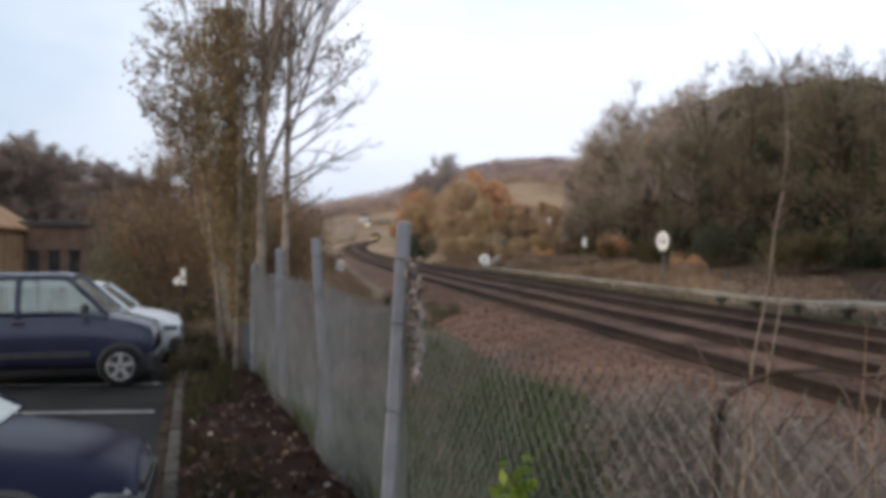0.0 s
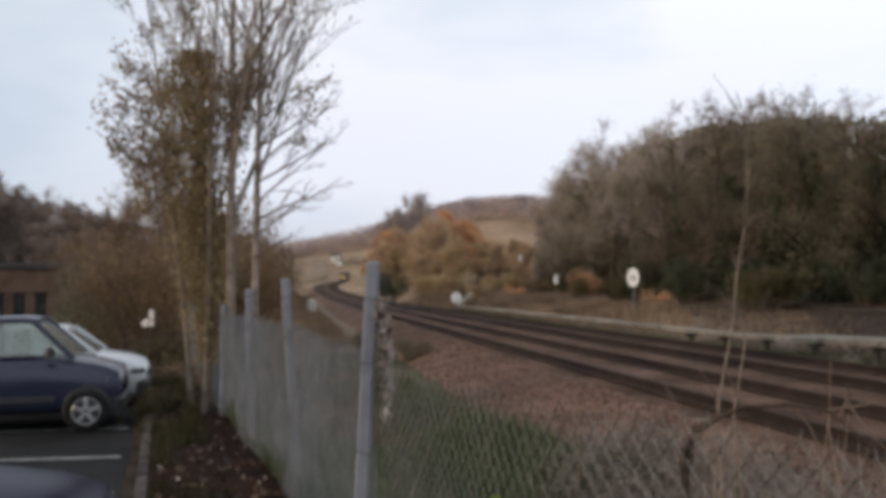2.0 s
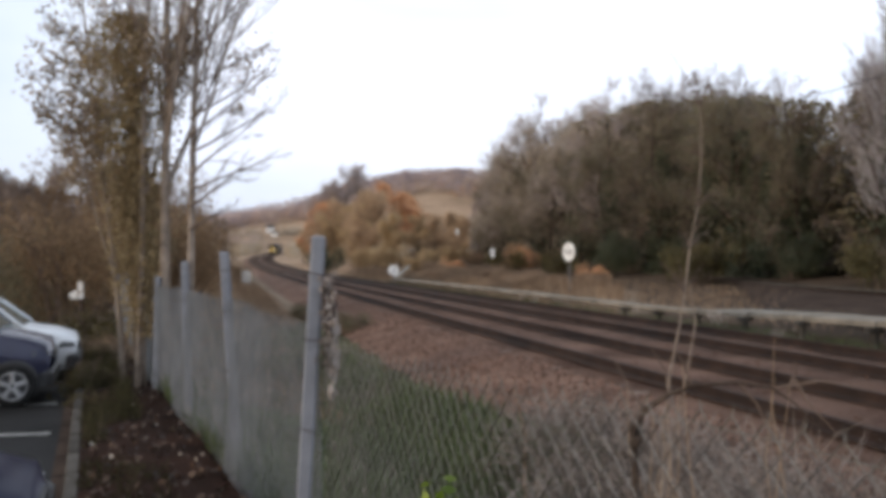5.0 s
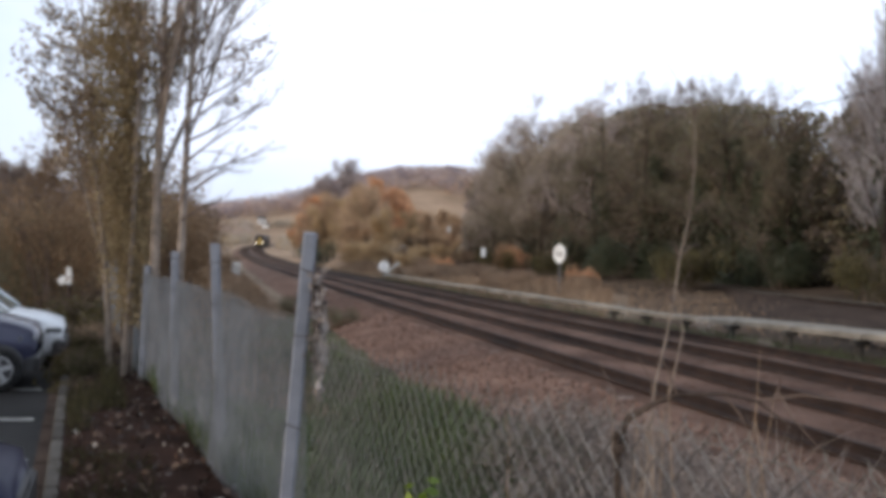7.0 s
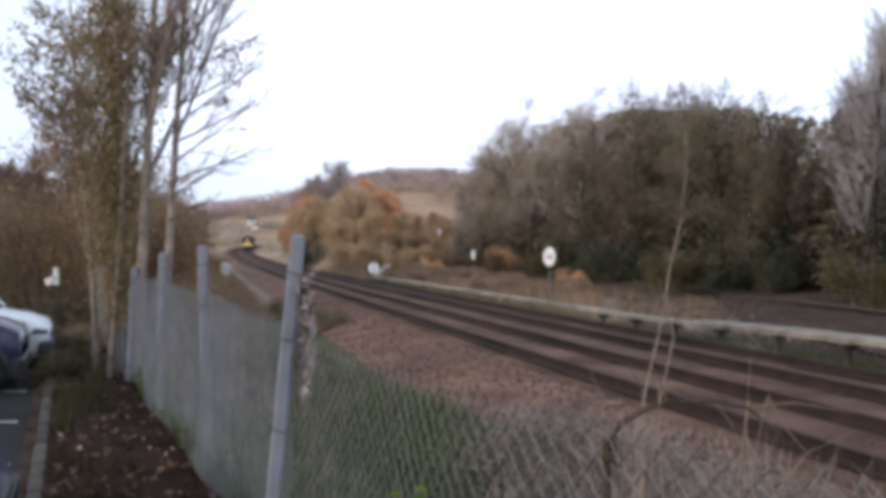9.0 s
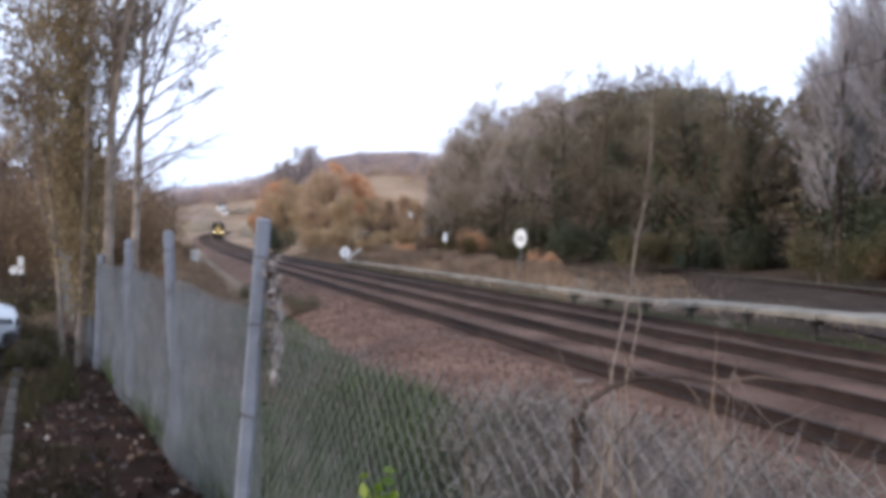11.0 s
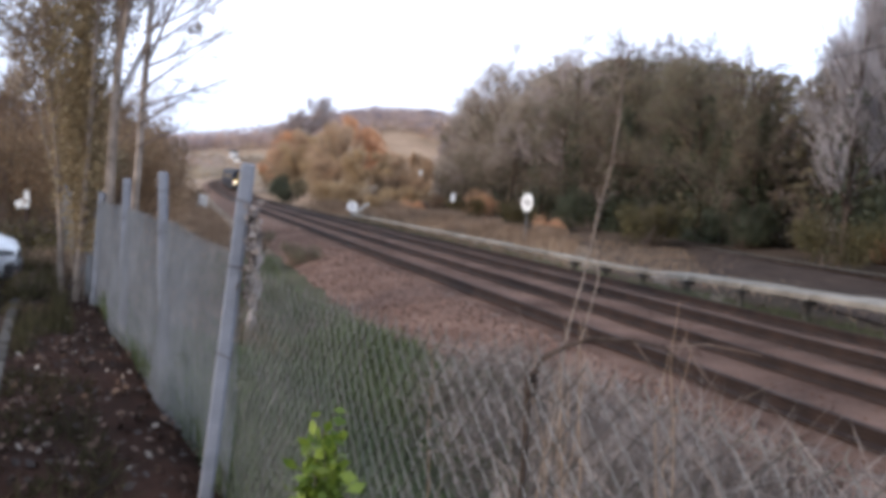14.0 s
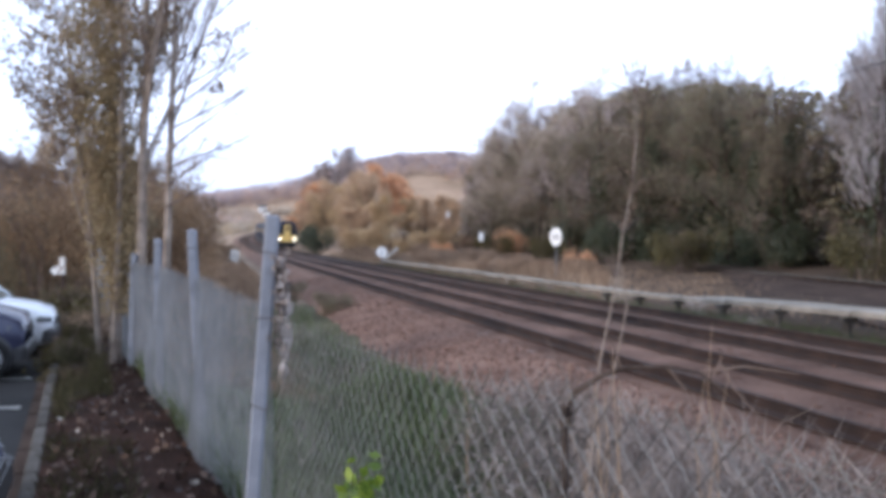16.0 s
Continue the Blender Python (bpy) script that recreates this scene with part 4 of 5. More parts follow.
def build_shrubs():
    rng = random.Random(71)
    hedge = make_shrub("hedge_shrub", "russet brown hedge shrub beside the railway", 72, 2.4, 3.6, LEAF_HEDGE, 13000, 0.036, group="lineside shrubs", stems=24)
    hedge2 = make_shrub("hedge_shrub", "dark olive hedge shrub beside the railway", 73, 2.4, 3.4, LEAF_OLIVE, 13000, 0.036, group="lineside shrubs", stems=24)
    put(hedge, [(-13.2, 60, 1.9), (-14.6, 55, 2.1), (-6.5, 33, 1.25), (-6.9, 36.5, 0.85), (-11.6, 63, 1.5), (-8.0, 26, 1.2), (-8.0, 31, 1.4), (-9.2, 38, 1.35), (-10.9, 50, 1.35), (-13.4, 68, 1.2), (-16.2, 88, 1.1), (-20, 110, 1.2), (-25, 135, 1.2)], rng)
    put(hedge2, [(-8.2, 28.5, 1.2), (-10.0, 44, 1.3), (-12.0, 58, 1.3), (-14.6, 78, 1.1), (-18, 98, 1.1), (-22, 122, 1.2), (-8.9, 33, 1.3), (-1.55, 30.5, 0.28), (-0.15, 24.6, 0.26)], rng)
    tan = make_shrub("tan_scrub", "low tan and olive scrub beside the railway", 70, 1.5, 1.2, LEAF_TAN, 5200, 0.035, group="lineside scrub", stems=20)
    put(tan, [(-6.3, 38, 0.9), (-5.2, 33, 0.6), (-7.4, 46, 1.0), (-9.2, 55, 1.0), (-10.4, 68, 1.2), (-12.9, 84, 1.3)], rng)
    low = make_shrub("scrub", "low reddish brown scrub beside the railway", 74, 1.6, 1.3, BRACKEN, 3200, 0.05, group="lineside scrub", stems=20)
    spots = [(-4.5, 17.5, 0.45), (-4.9, 19.5, 0.5), (-1.55, 30.5, 0.42), (-0.15, 24.6, 0.36), (-2.6, 20.5, 0.32), (-3.9, 23.0, 0.4), (-5.0, 27.0, 0.5), (-10.6, 84, 1.0)]
    for i in range(46):
        y = rng.uniform(24, 92)
        x = track_x(y) + rng.uniform(8.2, 17)
        if x / y < 0.30:
            spots.append((x, y, rng.uniform(0.5, 0.85)))
    for i in range(26):
        y = rng.uniform(74, 125)
        spots.append((track_x(y) + rng.uniform(14, 36), y, rng.uniform(0.8, 1.3)))
    for i in range(16):
        y = 27 + 3.2 * i
        spots.append((track_x(y) - rng.uniform(4.4, 6.0), y, rng.uniform(0.3, 0.5)))
    put(low, spots, rng)
    weed = make_shrub("verge_bush", "low olive bush on the verge by the kerb", 79, 0.75, 0.85, LEAF_GOLD, 1500, 0.035, group="verge bushes", stems=16)
    put(weed, [(-4.3, 14.6, 0.7), (-4.7, 16.0, 0.8), (-5.2, 17.6, 1.0), (-3.95, 13.3, 0.5), (-5.6, 19.2, 1.1), (-3.45, 12.1, 0.4), (-5.8, 21.5, 1.3)], rng)
    dark = make_shrub("evergreen_bush", "dark evergreen bush at the wood's edge", 75, 2.0, 3.6, LEAF_IVY, 5500, 0.075, group="wood edge bushes", stems=14)
    spots = [(-2.7, 96, 0.95)]
    for i in range(18):
        f = 0.3 + 0.7 * rng.random()
        y = 92 - 70 * f
        spots.append((16 + 14 * f * f + rng.uniform(-0.5, 3.0), y, rng.uniform(0.7, 1.25)))
    put(dark, spots, rng)
    gold = make_shrub("yellowing_bush", "yellow olive bush at the wood's edge", 76, 1.9, 2.8, LEAF_GOLD, 4500, 0.065, group="wood edge bushes", stems=16)
    put(gold, [(18.0, 44, 0.95), (19.2, 46, 0.8), (15.0, 62, 0.8), (13.4, 74, 0.8), (20.5, 31, 0.8), (23.5, 30, 0.9), (-10.7, 33, 0.85), (-11.4, 34, 0.7)], rng)
    khaki = make_shrub("khaki_bush", "khaki brown bush beyond the railway", 80, 2.0, 2.8, LEAF_YELLOW, 6000, 0.06, group="wood edge bushes", stems=16)
    put(khaki, [(8.0, 94, 0.8), (4.1, 91, 0.95), (0.6, 95, 1.1), (6.4, 86, 0.6), (11.0, 92, 0.9)], rng)
    fire = make_shrub("orange_bush", "orange autumn bush at the wood's edge", 77, 1.3, 2.0, LEAF_ORANGE, 2400, 0.06, group="wood edge bushes", stems=12)
    put(fire, [(14.1, 50, 0.66), (14.6, 76, 1.2), (24.5, 33, 0.7), (9.5, 80, 0.8)], rng)
    olive = make_shrub("broad_bush", "broad olive bush behind the car park", 78, 2.6, 2.6, LEAF_OLIVE, 12000, 0.036, group="car park bushes", stems=24)
    put(olive, [(-10.9, 30, 0.85), (-9.4, 29, 0.75), (-7.6, 27, 0.6)], rng)


def build_far_woods():
    rng = random.Random(81)
    # brown, dark and tan zones carry the distance haze in their paled colours
    zones = (("brown leafless woods on the far hills, colour paled for haze", FAR_BROWN_HAZED, (250, 740, -330, 420), 7000, 14, (5, 9)), ("dark wooded ridge at the head of the valley, colour paled and purpled for haze", FAR_DARK_HAZED, (560, 900, -420, 520), 6000, 14, (5, 9)), ("orange autumn woods on the far hills", LEAF_ORANGE, (260, 620, -150, 120), 300, 14, (4, 8)), ("tan scrub along the valley floor, colour paled for haze", LEAF_HAZE, (105, 540, -90, 40), 6000, 8.5, (1.5, 4.5)), ("yellowing scrub along the valley floor", LEAF_YELLOW, (105, 480, -60, 30), 900, 8.0, (1.5, 4.0)))
    for label, mat, zone, count, clear, tall in zones:
        g = Geo()
        for i in range(count):
            y = rng.uniform(zone[0], zone[1])
            x = rng.uniform(zone[2], zone[3])
            if abs(x - track_x(y) - 2.4) < clear and y < 520:
                continue
            if abs(x + 0.092 * y) < 5.5 and 300 < y < 564:
                continue
            if 0.065 < x / y < 0.15 and y < 560:
                continue
            if noise.noise(Vector((x * 0.012, y * 0.012, 5))) < -0.12 and zone[0] > 200:
                continue
            z = height(x, y)
            h = rng.uniform(*tall)
            k = 0.0017 * y
            for _ in range(22):
                g.tuft(Vector((x + rng.gauss(0, 0.4 * h), y + rng.gauss(0, 0.4 * h), z + h * rng.random() ** 0.8)), k * rng.uniform(0.5, 1.0), rng)
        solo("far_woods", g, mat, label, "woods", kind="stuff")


def build_grass():
    rng = random.Random(91)
    g, dry = Geo(), Geo()
    n = 0
    while n < 105000:
        y = 1.2 + 26 * rng.random() ** 1.5
        x = rng.uniform(fence_x(y) + 0.02, track_x(y) - 2.0 - 0.9 * smooth(8, 16, y))
        q = noise.noise(Vector((x * 0.5, y * 0.5, 2)))
        near = smooth(0.6, 2.6, x - fence_x(y) + 0.10 * (y - 6))
        n += 1
        z = height(x, y)
        h = rng.uniform(0.12, 0.36) * (1.1 + 0.5 * q)
        a = rng.random() * 6.28
        w = (0.006 + 0.004 * rng.random()) * (0.8 + 0.07 * y)
        if y > 13 and rng.random() < 0.30:
            dry.spike(Vector((x, y, z - 0.03)), Vector((x + rng.gauss(0, 0.1), y + rng.gauss(0, 0.1), z + h * 1.2)), 0.008)
            continue
        if rng.random() < 0.05 + 0.5 * near * smooth(0.24, 0.5, x / y):
            if rng.random() < 0.45:
                h *= 1.9
                p = Vector((x, y, z - 0.03))
                m = p + Vector((rng.gauss(0, 0.12), rng.gauss(0, 0.12), h))
                dry.spike(p, m, 0.004)
                dry.spike(m.lerp(p, 0.4), m + Vector((rng.gauss(0, 0.15), rng.gauss(0, 0.15), rng.uniform(-0.05, 0.1))), 0.003)
            continue
        dx, dy = math.cos(a), math.sin(a)
        b = rng.uniform(0.05, 0.24)
        g.add([(x - dy * w, y + dx * w, z - 0.03), (x + dy * w, y - dx * w, z - 0.03), (x + dx * b * 0.4 + dy * w * 0.7, y + dy * b * 0.4 - dx * w * 0.7, z + h * 0.6), (x + dx * b * 0.4 - dy * w * 0.7, y + dy * b * 0.4 + dx * w * 0.7, z + h * 0.6), (x + dx * b, y + dy * b, z + h)], [(0, 1, 2, 3), (3, 2, 4)])
    solo("grass", g, GRASS, "rough green grass behind the chain link fence", "grass", kind="stuff")
    # dry brambles in the dip by the ballast
    for i in range(1300):
        y = rng.uniform(1.0, 6.5)
        x = rng.uniform(fence_x(y) + 0.7, track_x(y) - 1.6)
        if x / y < 0.29 + 0.03 * math.sin(7 * y):
            continue
        p = Vector((x, y, height(x, y)))
        for k in range(3):
            d = Vector((rng.gauss(0, 0.22), rng.gauss(0, 0.22), rng.uniform(0.10, 0.42)))
            dry.spike(p, p + d, 0.006)
            p = p + d
    for i in range(5200):
        y = rng.uniform(2.0, 9.5)
        x = rng.uniform(track_x(y) - 3.1, track_x(y) - 0.9 - 0.08 * y)
        if x / y < 0.19 + 0.03 * math.sin(7 * y):
            continue
        p = Vector((x, y, height(x, y) + 0.05))
        for k in range(3):
            d = Vector((rng.gauss(0, 0.16), rng.gauss(0, 0.16), rng.uniform(0.0, 0.27)))
            dry.spike(p, p + d, 0.006)
            p = p + d
    solo("dry_stalks", dry, DRY, "tangle of dry grey stalks and brambles beside the ballast", "dead plants", kind="stuff")
    g = Geo()
    for i in range(9000):
        y = rng.uniform(24, 95)
        x = track_x(y) + rng.uniform(6.9, 16)
        if x / y > 0.32:
            continue
        z = height(x, y)
        g.spike(Vector((x, y, z - 0.05)), Vector((x + rng.gauss(0, 0.2), y + rng.gauss(0, 0.2), z + rng.uniform(0.2, 0.7))), 0.03)
    for i in range(5200):
        y = rng.uniform(6, 60)
        x = track_x(y) + rng.uniform(8.0, 19)
        if x / y < 0.28 or x > 16.9 + 0.085 * y - 6.8 * smooth(48, 20, y) + rng.gauss(0, 1.1):
            continue
        z = height(x, y)
        g.spike(Vector((x, y, z - 0.05)), Vector((x + rng.gauss(0, 0.15), y + rng.gauss(0, 0.15), z + rng.uniform(0.06, 0.28))), 0.02)
    for i in range(24000):
        y = 12 + 78 * rng.random() ** 1.7
        off = rng.uniform(-8.5, -3.1)
        x = track_x(y) + off
        if x < fence_x(y) + 0.4:
            continue
        z, h = height(x, y), rng.uniform(0.12, 0.5) * smooth(-2.8, -4.5, off) + 0.08
        g.spike(Vector((x, y, z - 0.05)), Vector((x + rng.gauss(0, 0.14), y + rng.gauss(0, 0.14), z + h)), 0.010 + 0.0004 * y)
    solo("dead_bracken", g, BRACKEN, "brown dead bracken and rough grass beyond the railway", "dead plants", kind="stuff")
    g = Geo()
    for i in range(5200):
        y = 3 + 18 * rng.random()
        x = track_x(y) + rng.uniform(5.5, 6.6)
        z = height(x, y)
        g.spike(Vector((x, y, z - 0.05)), Vector((x + rng.gauss(0, 0.1), y + rng.gauss(0, 0.1), z + rng.uniform(0.12, 0.46))), 0.014)
    for i in range(3000):
        y = 21 + 40 * rng.random()
        x = track_x(y) + rng.uniform(5.5, 6.5)
        z = height(x, y)
        g.spike(Vector((x, y, z - 0.05)), Vector((x + rng.gauss(0, 0.1), y + rng.gauss(0, 0.1), z + rng.uniform(0.12, 0.46))), 0.018)
    solo("weeds", g, GRASS, "green weeds along the foot of the platform", "weeds", kind="stuff")
    g = Geo()
    for i in range(6500):
        y = rng.uniform(4, 22)
        x = rng.uniform(kerb_x(y) + 0.05, kerb_x(y) + 0.05 + 0.55 * (fence_x(y) - kerb_x(y)))
        h = rng.uniform(0.05, 0.30) * (0.5 + smooth(8, 15, y))
        if noise.noise(Vector((x * 1.4, y * 0.8, 8))) < -0.05:
            continue
        g.spike(Vector((x, y, 0.11)), Vector((x + rng.gauss(0, 0.08), y + rng.gauss(0, 0.08), 0.13 + h)), 0.008)
    solo("verge_weeds", g, WEED_DULL, "dull weeds on the verge beside the kerb", "weeds", kind="stuff")
    g, pale = Geo(), Geo()
    for i in range(1050):
        y = 4 + 15 * rng.random() ** 1.3
        x = rng.uniform(kerb_x(y) + 0.1, fence_x(y) + 0.1)
        (pale if rng.random() < 0.07 else g).leaf(Vector((x, y, 0.17 + rng.uniform(0, 0.025))), rng.uniform(0.025, 0.055), rng)
    solo("fallen_leaves", g, LEAF_FALLEN, "fallen brown leaves on the verge", "leaves", kind="stuff")
    solo("pale_leaves", pale, LEAF_PALE, "a few pale fallen leaves on the verge", "leaves", kind="stuff")


def build_near_plants():
    # arching dead branch behind the fence
    t = thing("dead_branch", "arching dark dead branch behind the chain link fence", "branch")
    main = [(1.22, 3.80, -0.15), (1.21, 3.79, 0.7), (1.20, 3.78, 1.26), (1.19, 3.77, 1.40), (1.24, 3.76, 1.51), (1.34, 3.73, 1.58), (1.43, 3.70, 1.62), (1.61, 3.63, 1.64), (1.74, 3.58, 1.62), (1.83, 3.54, 1.55), (1.91, 3.50, 1.46)]
    part("stem", Geo().tube(main, [0.018, 0.017, 0.016, 0.019, 0.017, 0.012, 0.010, 0.009, 0.007, 0.005, 0.003], 7), BARK_DARK, t, smooth=True)
    knot = Geo()
    rng = random.Random(7)
    for i in range(9):
        knot.tube([(1.20 + 0.03 * math.cos(k * 0.9 + i), 3.76 + 0.03 * math.sin(k * 0.9 + i), 1.34 + 0.012 * i + 0.004 * k) for k in range(6)], 0.006, 4)
    part("knot", knot, BARK_DARK, t, "tangled knot of dead stems")
    for a, b, c in (((1.79, 3.56, 1.60), (1.82, 3.55, 1.68), (1.80, 3.5, 1.74)), ((1.82, 3.55, 1.66), (1.87, 3.52, 1.56), (1.98, 3.48, 1.43)), ((1.61, 3.63, 1.64), (1.68, 3.6, 1.55), (1.72, 3.56, 1.42)), ((1.43, 3.7, 1.62), (1.40, 3.72, 1.72), (1.36, 3.72, 1.78)), ((1.24, 3.76, 1.5), (1.17, 3.8, 1.62), (1.12, 3.84, 1.74)), ((1.34, 3.73, 1.58), (1.33, 3.75, 1.68), (1.27, 3.76, 1.78)), ((1.74, 3.58, 1.62), (1.9, 3.5, 1.66), (2.1, 3.4, 1.64))):
        part("twig", Geo().tube([a, b, c], [0.006, 0.004, 0.002], 5), TWIG, t)
    # sapling
    t = thing("sapling", "thin pale leafless sapling behind the chain link fence", "sapling")
    stem = [(1.26, 3.78, -0.15), (1.30, 3.76, 1.0), (1.34, 3.73, 1.66), (1.38, 3.71, 1.88), (1.40, 3.70, 2.02), (1.42, 3.69, 2.22), (1.45, 3.67, 2.40), (1.465, 3.66, 2.62), (1.46, 3.66, 2.84), (1.40, 3.68, 2.98), (1.33, 3.69, 3.08)]
    part("stem", Geo().tube(stem, [0.005, 0.005, 0.005, 0.0045, 0.0042, 0.004, 0.0035, 0.003, 0.0022, 0.0018, 0.0012], 6), BARK, t, smooth=True)
    part("side_stem", Geo().tube([(1.33, 3.75, 1.2), (1.42, 3.71, 1.72), (1.45, 3.70, 1.90), (1.42, 3.70, 2.08)], [0.0035, 0.0038, 0.0035, 0.0016], 6), BARK, t)
    for i in range(16):
        k = rng.randrange(4, 10)
        p = Vector(stem[k])
        q = p + Vector((rng.gauss(0, 0.10), rng.gauss(0, 0.08), rng.uniform(0.06, 0.22)))
        part("twig", Geo().tube([p, p.lerp(q, 0.5) + Vector((0, 0, 0.02)), q], [0.0035, 0.0025, 0.0012], 4), TWIG, t)
    # upright thin stalks among the ballast edge
    for i in range(12):
        x, y = rng.uniform(0.9, 2.2), rng.uniform(3.6, 5.0)
        t = thing("dry_stem", "thin dry reddish stem behind the fence", "stem", "dry stems")
        z = height(x, y)
        pts = [Vector((x, y, z - 0.05))]
        for k in range(5):
            pts.append(pts[-1] + Vector((rng.gauss(0, 0.04), rng.gauss(0, 0.04), rng.uniform(0.26, 0.40))))
        part("stalk", Geo().tube(pts, [0.006, 0.005, 0.0045, 0.004, 0.003, 0.0015], 5), BRACKEN, t)
    # lime-leaved shrub tip in front of the mesh
    t = thing("lime_shrub", "young shrub with bright yellow-green leaves by the fence", "shrub")
    st, lv = Geo(), Geo()
    for i in range(8):
        e = Vector((0.27 + rng.gauss(0, 0.05), 3.31 + rng.gauss(0, 0.05), 1.14 + rng.uniform(-0.12, 0.14)))
        b = Vector((0.28 + rng.gauss(0, 0.03), 3.3 + rng.gauss(0, 0.03), 0.05))
        st.tube([b, b.lerp(e, 0.6) + Vector((0.02, 0, 0)), e], [0.007, 0.005, 0.002], 5, cap=False)
        for k in range(52):
            lv.leaf(b.lerp(e, rng.uniform(0.66, 1.05)) + Vector((rng.gauss(0, 0.045), rng.gauss(0, 0.045), rng.gauss(0, 0.035))), rng.uniform(0.022, 0.046), rng)
    part("stem", st, TWIG, t)
    part("foliage", lv, LEAF_LIME, t)
    # dry climber hanging on the post
    t = thing("dead_climber", "withered climber and torn pale scraps hanging on the post", "climbing plant")
    g, lv = Geo(), Geo()
    for i in range(7):
        pts = [Vector((-0.20 + rng.gauss(0, 0.02), 5.50 + rng.gauss(0, 0.015), 2.0 - 0.12 * k + rng.gauss(0, 0.02))) for k in range(5)]
        g.tube(pts, 0.004, 4)
        for p in pts:
            for k in range(5):
                lv.leaf(p + Vector((rng.gauss(0.015, 0.025), rng.gauss(0, 0.03), rng.gauss(0, 0.05))), rng.uniform(0.015, 0.035), rng)
    part("vine", g, BARK_DARK, t)
    part("foliage", lv, DRY, t)
    for x0, z0, z1, w in ((-0.175, 2.0, 1.62, 0.036), (-0.150, 1.86, 1.40, 0.045), (-0.165, 1.60, 1.28, 0.032)):
        g, rows = Geo(), 12
        for k in range(rows + 1):
            z = z0 + (z1 - z0) * k / rows
            c = Vector((x0 + 0.012 * math.sin(2.1 * k) + rng.gauss(0, 0.004), 5.505 + 0.012 * math.cos(1.7 * k), z))
            e = w * (0.6 + 0.4 * math.sin(1.3 * k + 9 * z0) + rng.uniform(-0.15, 0.15)) * (0.4 if k in (0, rows) else 1.0)
            for a, b in ((-1, 0.0), (0, -0.014), (1, 0.004)):
                g.v.append(tuple(c + Vector((a * e, b, rng.gauss(0, 0.006)))))
        g.f = [(3 * k + i, 3 * k + i + 1, 3 * k + i + 4, 3 * k + i + 3) for k in range(rows) for i in range(2)]
        part("torn_strip", g, SCRAP, t, "torn pale pinkish strip", smooth=True)


# ---- lineside things
def disc_sign(x, y, z, r, turn, bars, label):
    t = thing("lineside_sign", label, "sign", "lineside signs", at=pose(x, y, 0, 0, 0, turn))
    g0 = height(x, y)
    m = Euler((radians(90), 0, 0)).to_matrix().to_4x4()
    part("pole", Geo().tube([(0, 0.05, g0 - 0.1), (0, 0.05, z + r * 0.7)], 0.035, 10), STEEL, t, "grey steel pole")
    face = part("face", Geo().disc((0, 0, z), r, 0.03, m, 32), WHITE, t, "white disc")
    for bx, bz, w, h in bars:
        part("marking", Geo().box((bx * r, -0.018, z + bz * r), (w * r, 0.006, h * r)), GREYMARK, face, "dark marking bar")
    for bz in (-0.4, 0.4):
        part("clamp", Geo().box((0, 0.05, z + bz * r), (0.11, 0.09, 0.05), chamfer=0.008), STEEL, t)


